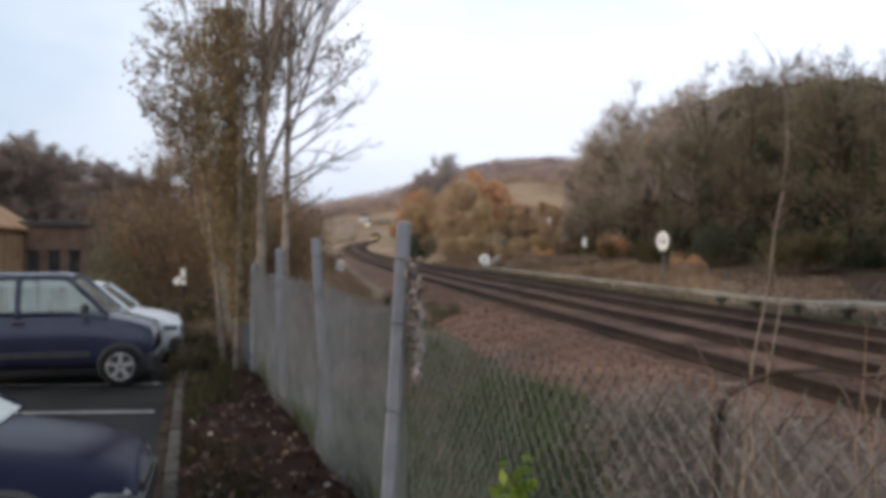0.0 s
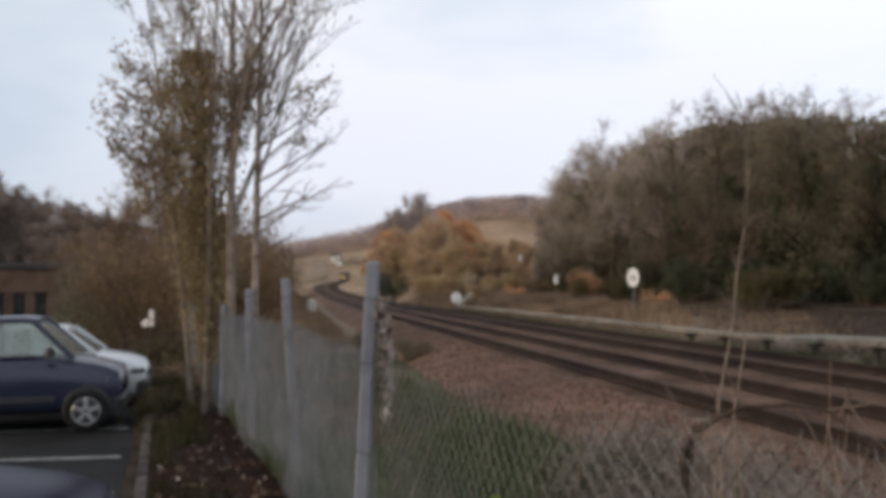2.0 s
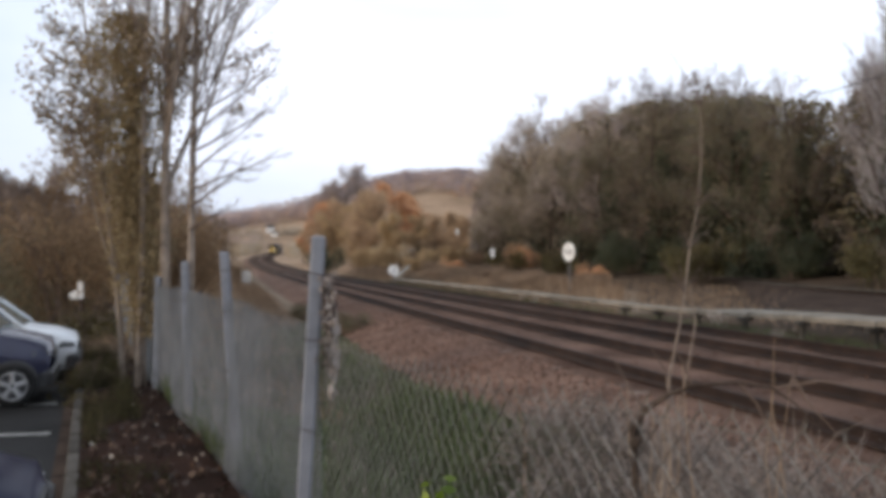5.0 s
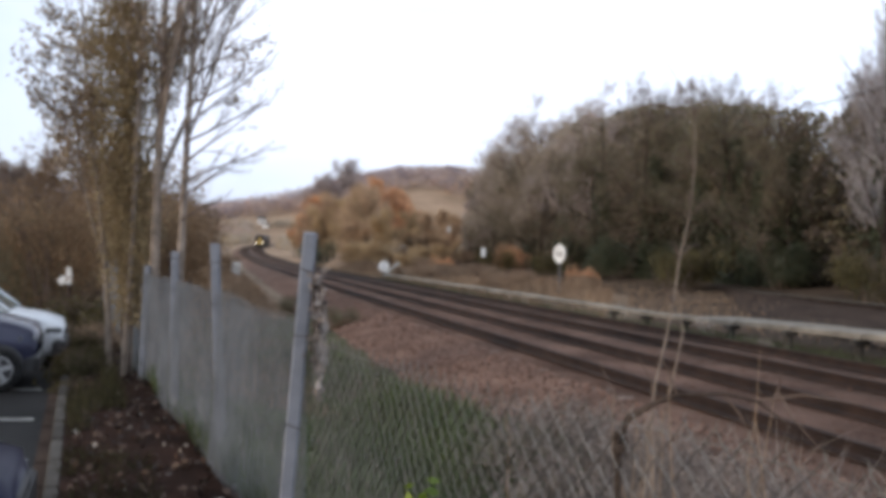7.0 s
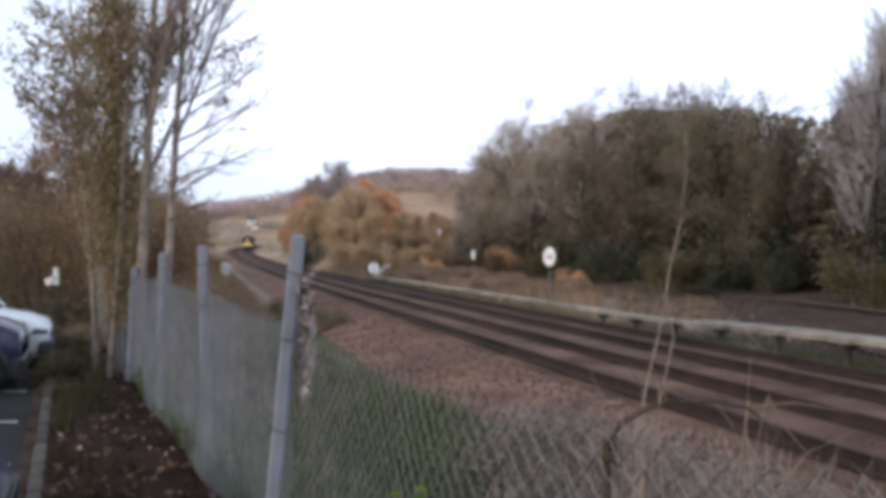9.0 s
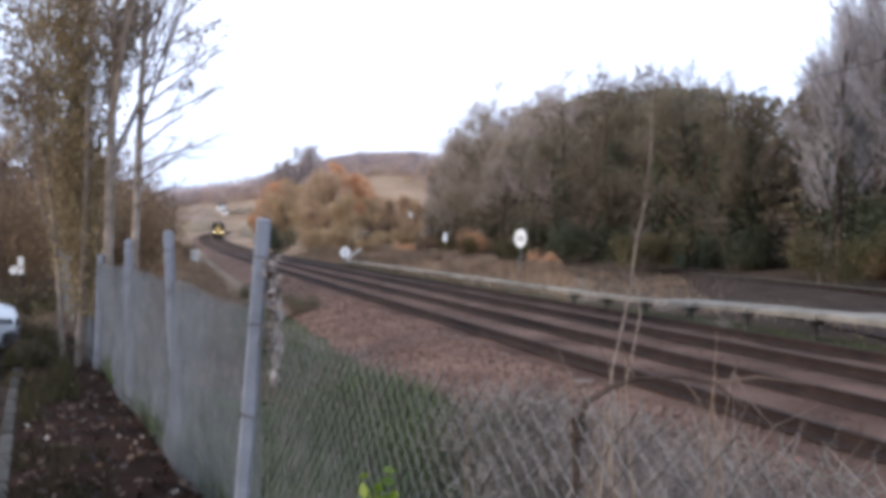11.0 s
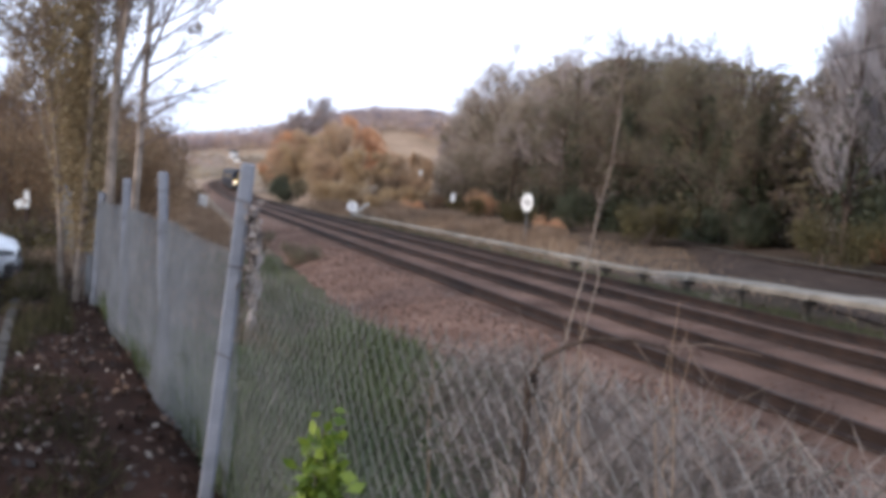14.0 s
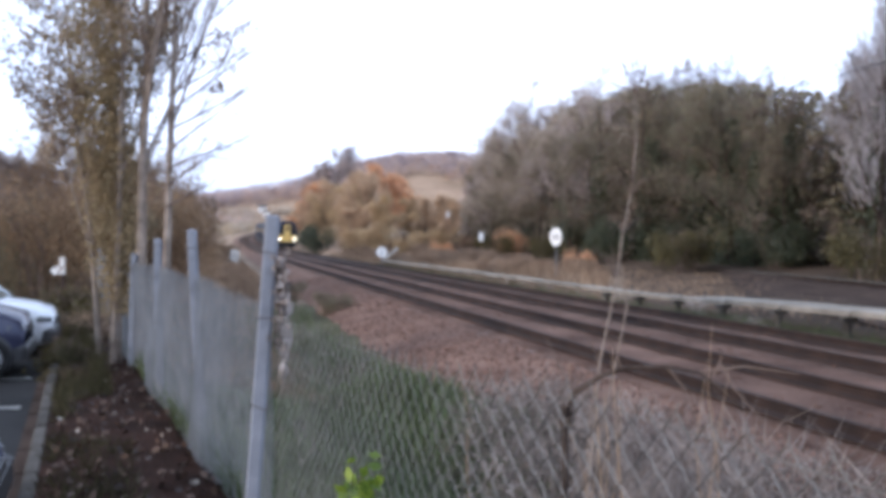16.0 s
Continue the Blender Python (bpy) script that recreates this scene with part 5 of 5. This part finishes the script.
def build_lineside():
    disc_sign(10.78, 42.27, 2.54, 0.47, -65, ((-0.32, 0.0, 0.34, 0.62), (0.32, 0.0, 0.34, 0.62), (0, 0.62, 0.5, 0.12)), "round white lineside sign with dark marks on a pole")
    disc_sign(2.66, 55.35, 1.49, 0.345, -12, ((0, 0, 0.22, 1.3),), "round white lineside sign with one dark upright bar")
    for x, y, z in ((9.93, 60.54, 2.58), (11.31, 91.98, 5.13)):
        t = thing("marker_post", "white lineside marker post among brown scrub", "marker post", "marker posts")
        g0 = height(x, y)
        part("post", Geo().box((x, y, (g0 + z) / 2 - 0.1), (0.035, 0.035, z - g0 + 0.2), chamfer=0.006), BRACKEN, t)
        part("plate", Geo().box((x, y - 0.08, z + 0.05), (0.30, 0.03, 0.62), chamfer=0.01), WHITE, t, "white plate")
    x, y = -7.30, 24.0
    t = thing("white_gate_post", "white painted gate post with a short board", "gate post")
    part("post", Geo().box((x + 0.06, y + 0.06, 0.80), (0.09, 0.09, 1.50), chamfer=0.012), DARKWOOD, t)
    part("plate", Geo().box((x + 0.06, y, 1.38), (0.14, 0.04, 0.46), chamfer=0.012), RENDER_WHITE, t, "white painted plate")
    part("board", Geo().box((x - 0.10, y, 1.26), (0.22, 0.05, 0.18), Euler((0, radians(-35), 0)).to_matrix().to_4x4(), chamfer=0.01), RENDER_WHITE, t)
    t = solo("concrete_marker", Geo().box((0, 0, 0.5), (0.55, 0.45, 1.15), chamfer=0.05), PALE_CONCRETE, "pale concrete block beside the track", "concrete block", at=pose(-7.22, 60.0, 1.0, 2, 3, 20))
    t.location.z = height(-7.22, 60.0)
    # overhead cable between two points out of view
    ends = Vector((23.5, 46.0, 10.6)), Vector((12.2, 11.4, 6.2))
    pts = [ends[0].lerp(ends[1], i / 24) for i in range(25)]
    cable = thing("overhead_cable", "thin dark overhead cable against the sky", "cable")
    part("wire", Geo().tube(pts, 0.022, 5), TRAIN_BLACK, cable)
    for p in (pts[0], pts[-1]):
        g0 = height(p.x, p.y)
        part("pole", Geo().tube([(p.x, p.y, g0 - 0.3), (p.x, p.y, p.z + 0.25)], [0.11, 0.08], 10), BARK_DARK, cable)
    # pale flowering weeds at the foot of the platform
    rng = random.Random(15)
    for x, y, size in ((8.55, 19.6, 1.0), (8.95, 17.4, 0.7), (8.3, 25.5, 0.7), (7.6, 31.0, 0.8)):
        t = thing("pale_weed", "clump of pale seeding weeds below the platform edge", "weed", "pale weeds")
        st, fl, z = Geo(), Geo(), height(x, y)
        for i in range(16):
            b = Vector((x + rng.gauss(0, 0.08), y + rng.gauss(0, 0.12), z - 0.05))
            e = b + Vector((rng.gauss(0, 0.13), rng.gauss(0, 0.16), rng.uniform(0.35, 0.62) * size))
            st.tube([b, b.lerp(e, 0.55) + Vector((0.01, 0, 0.03)), e], [0.006, 0.005, 0.003], 4, cap=False)
            for k in range(11):
                fl.leaf(e + Vector((rng.gauss(0, 0.05), rng.gauss(0, 0.06), rng.gauss(0, 0.05))), rng.uniform(0.014, 0.032), rng)
        part("stem", st, GRASS, t)
        tagged(part("seed_head", fl, SCRAP, t, "pale seed heads"), "pale seed heads", kind="stuff")
    # scraps of litter in the grass
    rng = random.Random(3)
    for x, y, s in ((-0.35, 10.3, 0.09), (0.55, 7.2, 0.05), (-0.05, 6.9, 0.06), (0.3, 8.3, 0.05)):
        g = Geo()
        z = height(x, y) + 0.10
        for i in range(7):
            g.leaf(Vector((x + rng.gauss(0, s * 0.4), y + rng.gauss(0, s * 0.4), z + rng.uniform(0, s))), s, rng)
        solo("litter_scrap", g, RAG, "crumpled scrap of white plastic in the grass", "litter", "litter scraps")


# ---- buildings
def build_houses():
    t = thing("station_building", "tan and brown brick building behind the car park", "building", at=pose(-17.6, 39.0, 0, 0, 0, 24))
    part("wall", Geo().box((0, 1.9, 1.5), (3.0, 3.4, 3.4)), BRICK_BROWN, t, "brown brick wall")
    part("flat_roof", Geo().box((0, 1.9, 3.3), (3.3, 3.7, 0.22), chamfer=0.03), SLATE, t, "dark flat roof edge")
    for x in (-0.85, 0.0, 0.85):
        w = part("window", Geo().box((x, 0.17, 1.55), (0.44, 0.06, 1.0)), DARK_GLASS, t, "tall narrow dark window")
        part("sill", Geo().box((x, 0.15, 1.0), (0.56, 0.16, 0.07), chamfer=0.01), CONCRETE, w)
        part("window_frame", Geo().box((x, 0.15, 2.08), (0.56, 0.1, 0.07), chamfer=0.01).box((x, 0.13, 1.55), (0.05, 0.05, 1.0)), DARKWOOD, w)
    t = thing("gabled_building", "tan building with a pitched gable behind the car park", "building", at=pose(-20.6, 33.4, 0, 0, 0, 14))
    g = Geo()
    prof = [(-3.2, -0.2), (3.0, -0.2), (3.0, 3.05), (-0.2, 5.0), (-3.2, 3.05)]
    g.add([(x, y, z) for y in (0, 7) for x, z in prof], [(0, 1, 2, 3, 4), (9, 8, 7, 6, 5)] + [(i, 5 + i, 5 + (i + 1) % 5, (i + 1) % 5) for i in range(5)])
    part("wall", g, BRICK_TAN, t, "tan brick gable wall")
    for a, b in (((3.25, 2.95), (-0.2, 5.06)), ((-0.2, 5.06), (-3.45, 2.95))):
        g = Geo()
        (x0, z0), (x1, z1) = a, b
        g.add([(x, y, z + e) for e in (0.0, 0.12) for y in (-0.3, 7.3) for x, z in ((x0, z0), (x1, z1))], [(0, 1, 3, 2), (4, 6, 7, 5), (0, 4, 5, 1), (2, 3, 7, 6), (0, 2, 6, 4), (1, 5, 7, 3)])
        part("roof", g, TILE_TAN, t, "tan tiled roof slope")
    for i, (x, y, z, w, turn) in enumerate(((-49.6, 541.0, 0, 4.8, 12), (-45.6, 522.0, 0, 3.4, -20), (9.0, 250.0, 0, 3.2, 10))):
        z = height(x, y)
        t = thing("distant_house", "small white house on the far hillside", "house", "distant houses", at=pose(x, y, z, 0, 0, turn))
        h = w * 0.62
        part("wall", Geo().box((0, 0, h / 2 - 0.5), (w, w * 0.8, h + 1)), RENDER_WHITE, t)
        g = Geo()
        g.add([(a * w * 0.54, b * w * 0.45, h) for a in (-1, 1) for b in (-1, 1)] + [(-w * 0.54, 0, h + w * 0.32), (w * 0.54, 0, h + w * 0.32)], [(0, 2, 5, 4), (1, 4, 5, 3), (0, 4, 1), (2, 3, 5), (0, 1, 3, 2)])
        part("roof", g, SLATE, t, "dark slate roof")
        for px in (-0.28, 0.05, 0.33):
            for pz in (0.22, 0.66):
                part("window", Geo().box((px * w, -w * 0.4 - 0.03, pz * h), (w * 0.11, 0.08, h * 0.2)), DARK_GLASS, t, "dark window")
        part("chimney", Geo().box((w * 0.38, 0, h + w * 0.30), (0.7, 0.7, 1.6)), BRICK_BROWN, t)


# ---- cars
def loft(sections):
    g = Geo()
    n = len(sections[0])
    for s in sections:
        g.v.extend(s)
    for j in range(len(sections) - 1):
        g.f += [(j * n + i, j * n + (i + 1) % n, (j + 1) * n + (i + 1) % n, (j + 1) * n + i) for i in range(n)]
    g.f.append(tuple(range(n)))
    g.f.append(tuple(reversed(range((len(sections) - 1) * n, len(sections) * n))))
    return g


def build_car(name, label, at, paint, length, width, roof, stations, cabin, wheel_r, axles):
    """stations: (x, top z, half width, sill z) from nose to tail; cabin: x of screen foot, roof front, roof back, tail foot, belt z."""
    t = thing(name, label, "car", "parked cars", at=at)
    secs = []
    for x, top, hw, sill in stations:
        mid = sill + (top - sill) * 0.55
        half = [(0.0, top + 0.015), (hw * 0.55, top + 0.008), (hw * 0.86, top - 0.03), (hw * 0.97, top - 0.11), (hw, mid), (hw * 0.985, sill + 0.12), (hw * 0.93, sill), (0.0, sill)]
        ring = [(x, y, z) for y, z in half] + [(x, -y, z) for y, z in reversed(half[1:-1])]
        secs.append(ring)
    body = part("body", loft(secs), paint, t, smooth=True)
    x0, x1, x2, x3, belt = cabin
    wb, wt = width * 0.5 - 0.07, width * 0.5 - 0.20
    zr = roof - 0.05

    def corner(x, w, z, s):
        return Vector((x, s * w, z))

    for s in (-1, 1):
        xm = x1 + (x2 - x1) * 0.34
        for xa, xb, xc, xd in ((x0 - 0.12, x1 + 0.02, xm + 0.04, xm + 0.04), (xm - 0.05, xm - 0.05, x2 - 0.02, x3 + 0.16)):
            g = Geo()
            q = [corner(xa, wb, belt + 0.02, s), corner(xb, wt, zr - 0.03, s), corner(xc, wt, zr - 0.03, s), corner(xd, wb, belt + 0.02, s)]
            off = Vector((0, -s * 0.012, 0))
            g.add(q + [p + off for p in q], [(0, 1, 2, 3), (7, 6, 5, 4), (0, 4, 5, 1), (1, 5, 6, 2), (2, 6, 7, 3), (3, 7, 4, 0)])
            part("side_window", g, GLASS, t, "tinted side window").visible_shadow = False
        for a, b, r in (((x0, wb + 0.01, belt), (x1, wt + 0.01, zr), 0.040), ((xm, wb + 0.012, belt), (xm, wt + 0.012, zr), 0.045), ((x3, wb, belt), (x2, wt, zr), 0.06)):
            part("pillar", Geo().tube([(a[0], s * a[1], a[2] - 0.03), (b[0], s * b[1], b[2])], r, 8), paint, t)
    for xa, xb, nm in ((x0, x1, "windscreen"), (x3, x2, "rear_window")):
        g = Geo()
        q = [Vector((xa, -wb, belt)), Vector((xa, wb, belt)), Vector((xb, wt, zr)), Vector((xb, -wt, zr))]
        g.add(q + [p + Vector((0, 0, -0.012)) for p in q], [(0, 1, 2, 3), (7, 6, 5, 4), (0, 4, 5, 1), (1, 5, 6, 2), (2, 6, 7, 3), (3, 7, 4, 0)])
        part(nm, g, GLASS, t, "tinted glass").visible_shadow = False
    rs = []
    for f in (0.0, 0.08, 0.5, 0.92, 1.0):
        x = x1 + 0.06 + (x2 - x1 - 0.12) * f
        e = 0.035 if f in (0.0, 1.0) else 0.0
        rs.append([(x, y, z - e) for y, z in ((-wt - 0.035, zr - 0.02), (-wt + 0.02, zr + 0.035), (-wt * 0.5, zr + 0.055), (0, zr + 0.06), (wt * 0.5, zr + 0.055), (wt - 0.02, zr + 0.035), (wt + 0.035, zr - 0.02), (0, zr - 0.01))])
    part("roof", loft(rs), paint, t, smooth=True)
    inside = Geo().box(((x0 + x3) / 2 - 0.05, 0, belt - 0.10), (abs(x0 - x3) - 0.35, width - 0.34, 0.06), chamfer=0.02)
    for sx in (x1 - 0.25, x1 - 1.15):
        for sy in (-0.36, 0.36):
            inside.box((sx, sy, belt + 0.06), (0.14, 0.44, 0.36), chamfer=0.04)
            inside.box((sx, sy, belt + 0.32), (0.10, 0.24, 0.14), chamfer=0.03)
    part("interior", inside, PLASTIC, t, "dark seats")
    hw = width / 2
    m = Euler((radians(90), 0, 0)).to_matrix().to_4x4()
    for ax in axles:
        for s in (-1, 1):
            part("wheel_arch", Geo().disc((ax, s * (hw - 0.05), wheel_r + 0.03), wheel_r + 0.032, 0.108, m, 28), PLASTIC, t, "dark wheel arch")
            w = part("wheel", Geo().disc((ax, s * (hw - 0.06), wheel_r), wheel_r, 0.20, m, 28), TYRE, t, "black tyre", smooth=False)
            rim = Geo().disc((ax, s * (hw + 0.035), wheel_r), wheel_r * 0.62, 0.03, m, 24)
            part("rim", rim, PLASTIC, w, "dark rim well")
            sp = Geo()
            for k in range(5):
                a = 2 * math.pi * k / 5 + 0.3
                rot = Euler((0, -a, 0)).to_matrix().to_4x4()
                sp.box((ax + math.cos(a) * wheel_r * 0.34, s * (hw + 0.055), wheel_r + math.sin(a) * wheel_r * 0.34), (wheel_r * 0.54, 0.03, 0.062), rot, chamfer=0.01)
            sp.tube([(ax + wheel_r * 0.62 * math.cos(2 * math.pi * k / 24), s * (hw + 0.045), wheel_r + wheel_r * 0.62 * math.sin(2 * math.pi * k / 24)) for k in range(25)], 0.014, 5)
            part("alloy_wheel", sp, ALLOY, w, "silver alloy spokes")
    nose = stations[0][0]
    for s in (-1, 1):
        part("headlight", Geo().box((nose - 0.20, s * (hw - 0.24), stations[1][1] - 0.14), (0.30, 0.32, 0.12), Euler((0, 0, radians(-s * 24))).to_matrix().to_4x4(), chamfer=0.05), LENS, t, "clear headlight")
        mr = part("mirror", Geo().box((x0 - 0.30, s * (hw + 0.09), belt + 0.08), (0.12, 0.20, 0.15), chamfer=0.04), PLASTIC, t, "dark door mirror")
        for dx in (0.10, 1.05):
            part("door_handle", Geo().box(((x1 + x2) / 2 + 0.45 - dx, s * (hw + 0.006), belt - 0.14), (0.18, 0.03, 0.035), chamfer=0.008), PLASTIC, t)
        part("side_trim", Geo().box(((axles[0] + axles[1]) / 2, s * (hw + 0.004), 0.52), (abs(axles[0] - axles[1]) - 0.9, 0.03, 0.09), chamfer=0.01), PLASTIC, t)
    part("front_bumper", Geo().box((nose - 0.09, 0, 0.42), (0.26, width - 0.14, 0.26), chamfer=0.08), PLASTIC, t, "dark front bumper")
    part("grille", Geo().box((nose + 0.004, 0, stations[1][1] - 0.2), (0.05, width * 0.42, 0.13), chamfer=0.015), PLASTIC, t)
    return t


def build_cars():
    suv = [(1.72, 0.74, 0.66, 0.34), (1.66, 0.93, 0.76, 0.30), (1.42, 1.01, 0.82, 0.30), (1.05, 1.10, 0.84, 0.32), (0.6, 1.16, 0.85, 0.32), (-1.0, 1.18, 0.85, 0.32), (-1.75, 1.17, 0.83, 0.34), (-1.93, 1.04, 0.78, 0.38), (-1.96, 0.6, 0.74, 0.40)]
    build_car("blue_estate_car", "dark blue tall estate car parked nose to the kerb", pose(-6.42, 13.96, 0, 0, 0, 14), CAR_BLUE, 3.9, 1.70, 1.76, suv, (1.02, 0.42, -1.62, -1.86, 1.16), 0.322, (1.225, -1.30))
    hatch = [(2.0, 0.60, 0.62, 0.28), (1.93, 0.76, 0.74, 0.24), (1.6, 0.86, 0.82, 0.22), (1.05, 0.95, 0.85, 0.22), (0.5, 0.97, 0.855, 0.22), (-1.0, 0.99, 0.855, 0.22), (-1.75, 1.0, 0.83, 0.26), (-1.96, 0.92, 0.78, 0.30), (-2.0, 0.55, 0.72, 0.34)]
    build_car("silver_hatchback", "silver grey hatchback parked nose to the kerb", pose(-7.03, 16.25, 0, 0, 0, 14), CAR_SILVER, 4.0, 1.71, 1.52, [(x, z + 0.08, w, q) for x, z, w, q in hatch], (1.14, 0.58, -1.35, -1.85, 1.04), 0.31, (1.25, -1.28))
    build_car("navy_hatchback", "dark navy hatchback parked nose to the kerb", pose(-4.10, 5.75, 0, 0, 0, 14), CAR_NAVY, 4.0, 1.71, 1.45, [(x, z - 0.06, w, q) for x, z, w, q in hatch], (1.02, 0.22, -1.4, -1.85, 0.92), 0.31, (1.25, -1.28))


# ---- train
def build_train():
    """Three dark coaches; each has its own place on the curve. Local x across, y ahead along the train."""
    cars = []
    for k in range(3):
        t = thing("train_coach", "dark blue railway coach with a yellow cab end" if k == 0 else "dark blue railway coach with dark windows", "train", "train coaches")
        prof = [(-1.30, 0.95), (-1.40, 1.3), (-1.41, 2.3), (-1.28, 3.15), (-1.0, 3.55), (-0.5, 3.76), (0.5, 3.76), (1.0, 3.55), (1.28, 3.15), (1.41, 2.3), (1.40, 1.3), (1.30, 0.95)]
        secs = []
        for y, s in ((0.0, 0.93), (-0.25, 0.985), (-0.7, 1.0), (-19.6, 1.0), (-20.0, 0.97)):
            secs.append([(x * s, y, 0.95 + (z - 0.95) * (s if s < 1 else 1)) for x, z in prof])
        part("body", loft(secs), TRAIN_BLUE, t, smooth=False)
        part("roof", loft([[(x, y, z + 0.012) for x, z in ((-1.26, 3.16), (-1.0, 3.56), (-0.5, 3.77), (0.5, 3.77), (1.0, 3.56), (1.26, 3.16))] for y in (-0.6, -19.7)]), TRAIN_GREY, t, "grey roof")
        part("underframe", Geo().box((0, -10, 0.62), (2.3, 17.0, 0.6), chamfer=0.08).box((0, -0.5, 0.66), (2.4, 0.9, 0.62), chamfer=0.08), TRAIN_BLACK, t, "black underframe")
        for y in (-3.0, -17.0):
            b = part("bogie", Geo().box((-1.0, y, 0.5), (0.16, 3.4, 0.34), chamfer=0.04).box((1.0, y, 0.5), (0.16, 3.4, 0.34), chamfer=0.04), TRAIN_BLACK, t)
            for dy in (-1.25, 1.25):
                for x in (-0.75, 0.75):
                    part("wheel", Geo().disc((x, y + dy, 0.42), 0.42, 0.13, Euler((0, radians(90), 0)).to_matrix().to_4x4(), 20), RAIL, b)
        for s in (-1, 1):
            for i in range(8):
                y = -2.6 - 2.1 * i
                part("window", Geo().box((s * 1.405, y, 2.35), (0.03, 1.45, 0.82), chamfer=0.01), DARK_GLASS, t, "dark window")
        if k == 0:
            part("cab_door", Geo().box((0, 0.02, 2.12), (0.78, 0.08, 2.3), chamfer=0.02), TRAIN_YELLOW, t, "yellow gangway door")
            for s in (-1, 1):
                part("cab_panel", Geo().box((s * 0.85, 0.01, 1.45), (0.80, 0.07, 0.85), chamfer=0.02), TRAIN_YELLOW, t, "yellow lower cab panel")
                part("cab_window", Geo().box((s * 0.82, 0.012, 2.62), (0.68, 0.06, 0.95), chamfer=0.02), DARK_GLASS, t, "dark cab window")
                lamp = part("headlamp", Geo().disc((s * 0.92, 0.07, 1.35), 0.11, 0.06, Euler((radians(-90), 0, 0)).to_matrix().to_4x4(), 20), LAMP, t, "lit headlamp")
                part("buffer", Geo().tube([(s * 0.86, 0.0, 0.98), (s * 0.86, 0.35, 0.98)], [0.12, 0.17], 12), TRAIN_BLACK, t)
            part("door_window", Geo().box((0, 0.07, 2.75), (0.42, 0.02, 0.6), chamfer=0.008), DARK_GLASS, t, "dark door window")
            part("coupler", Geo().box((0, 0.25, 0.85), (0.35, 0.6, 0.3), chamfer=0.05), TRAIN_BLACK, t)
        cars.append(t)
    return cars


def on_track(y):
    """Pose on the far track with the nose towards the camera, nose at y."""
    x = track_x(y) + 4.0 * 1.01
    dx = (track_x(y + 8) - track_x(y - 8)) / 16
    turn = 180 - math.degrees(math.atan(dx))
    slope = math.degrees(math.atan((track_z(y + 8) - track_z(y - 8)) / 16))
    return Matrix.Translation((x, y, track_z(y))) @ Euler((radians(-slope), 0, radians(turn))).to_matrix().to_4x4()


def nose(t):
    """Place of the train's nose along the line."""
    return 115.5 + 17.4 * (16 - t)


def motions():
    for k, car in enumerate(COACHES):
        walk(car, [(t, on_track(nose(t) + 20.4 * k)) for t in [0.5 * i for i in range(33)]])


build_ground()
build_car_park()
build_railway()
build_platform()
build_cinder_strip()
build_fence()
build_near_trees()
build_woods()
build_autumn_trees()
build_shrubs()
build_far_woods()
build_houses()
build_cars()
build_lineside()
build_grass()
build_near_plants()
COACHES = build_train()
motions()
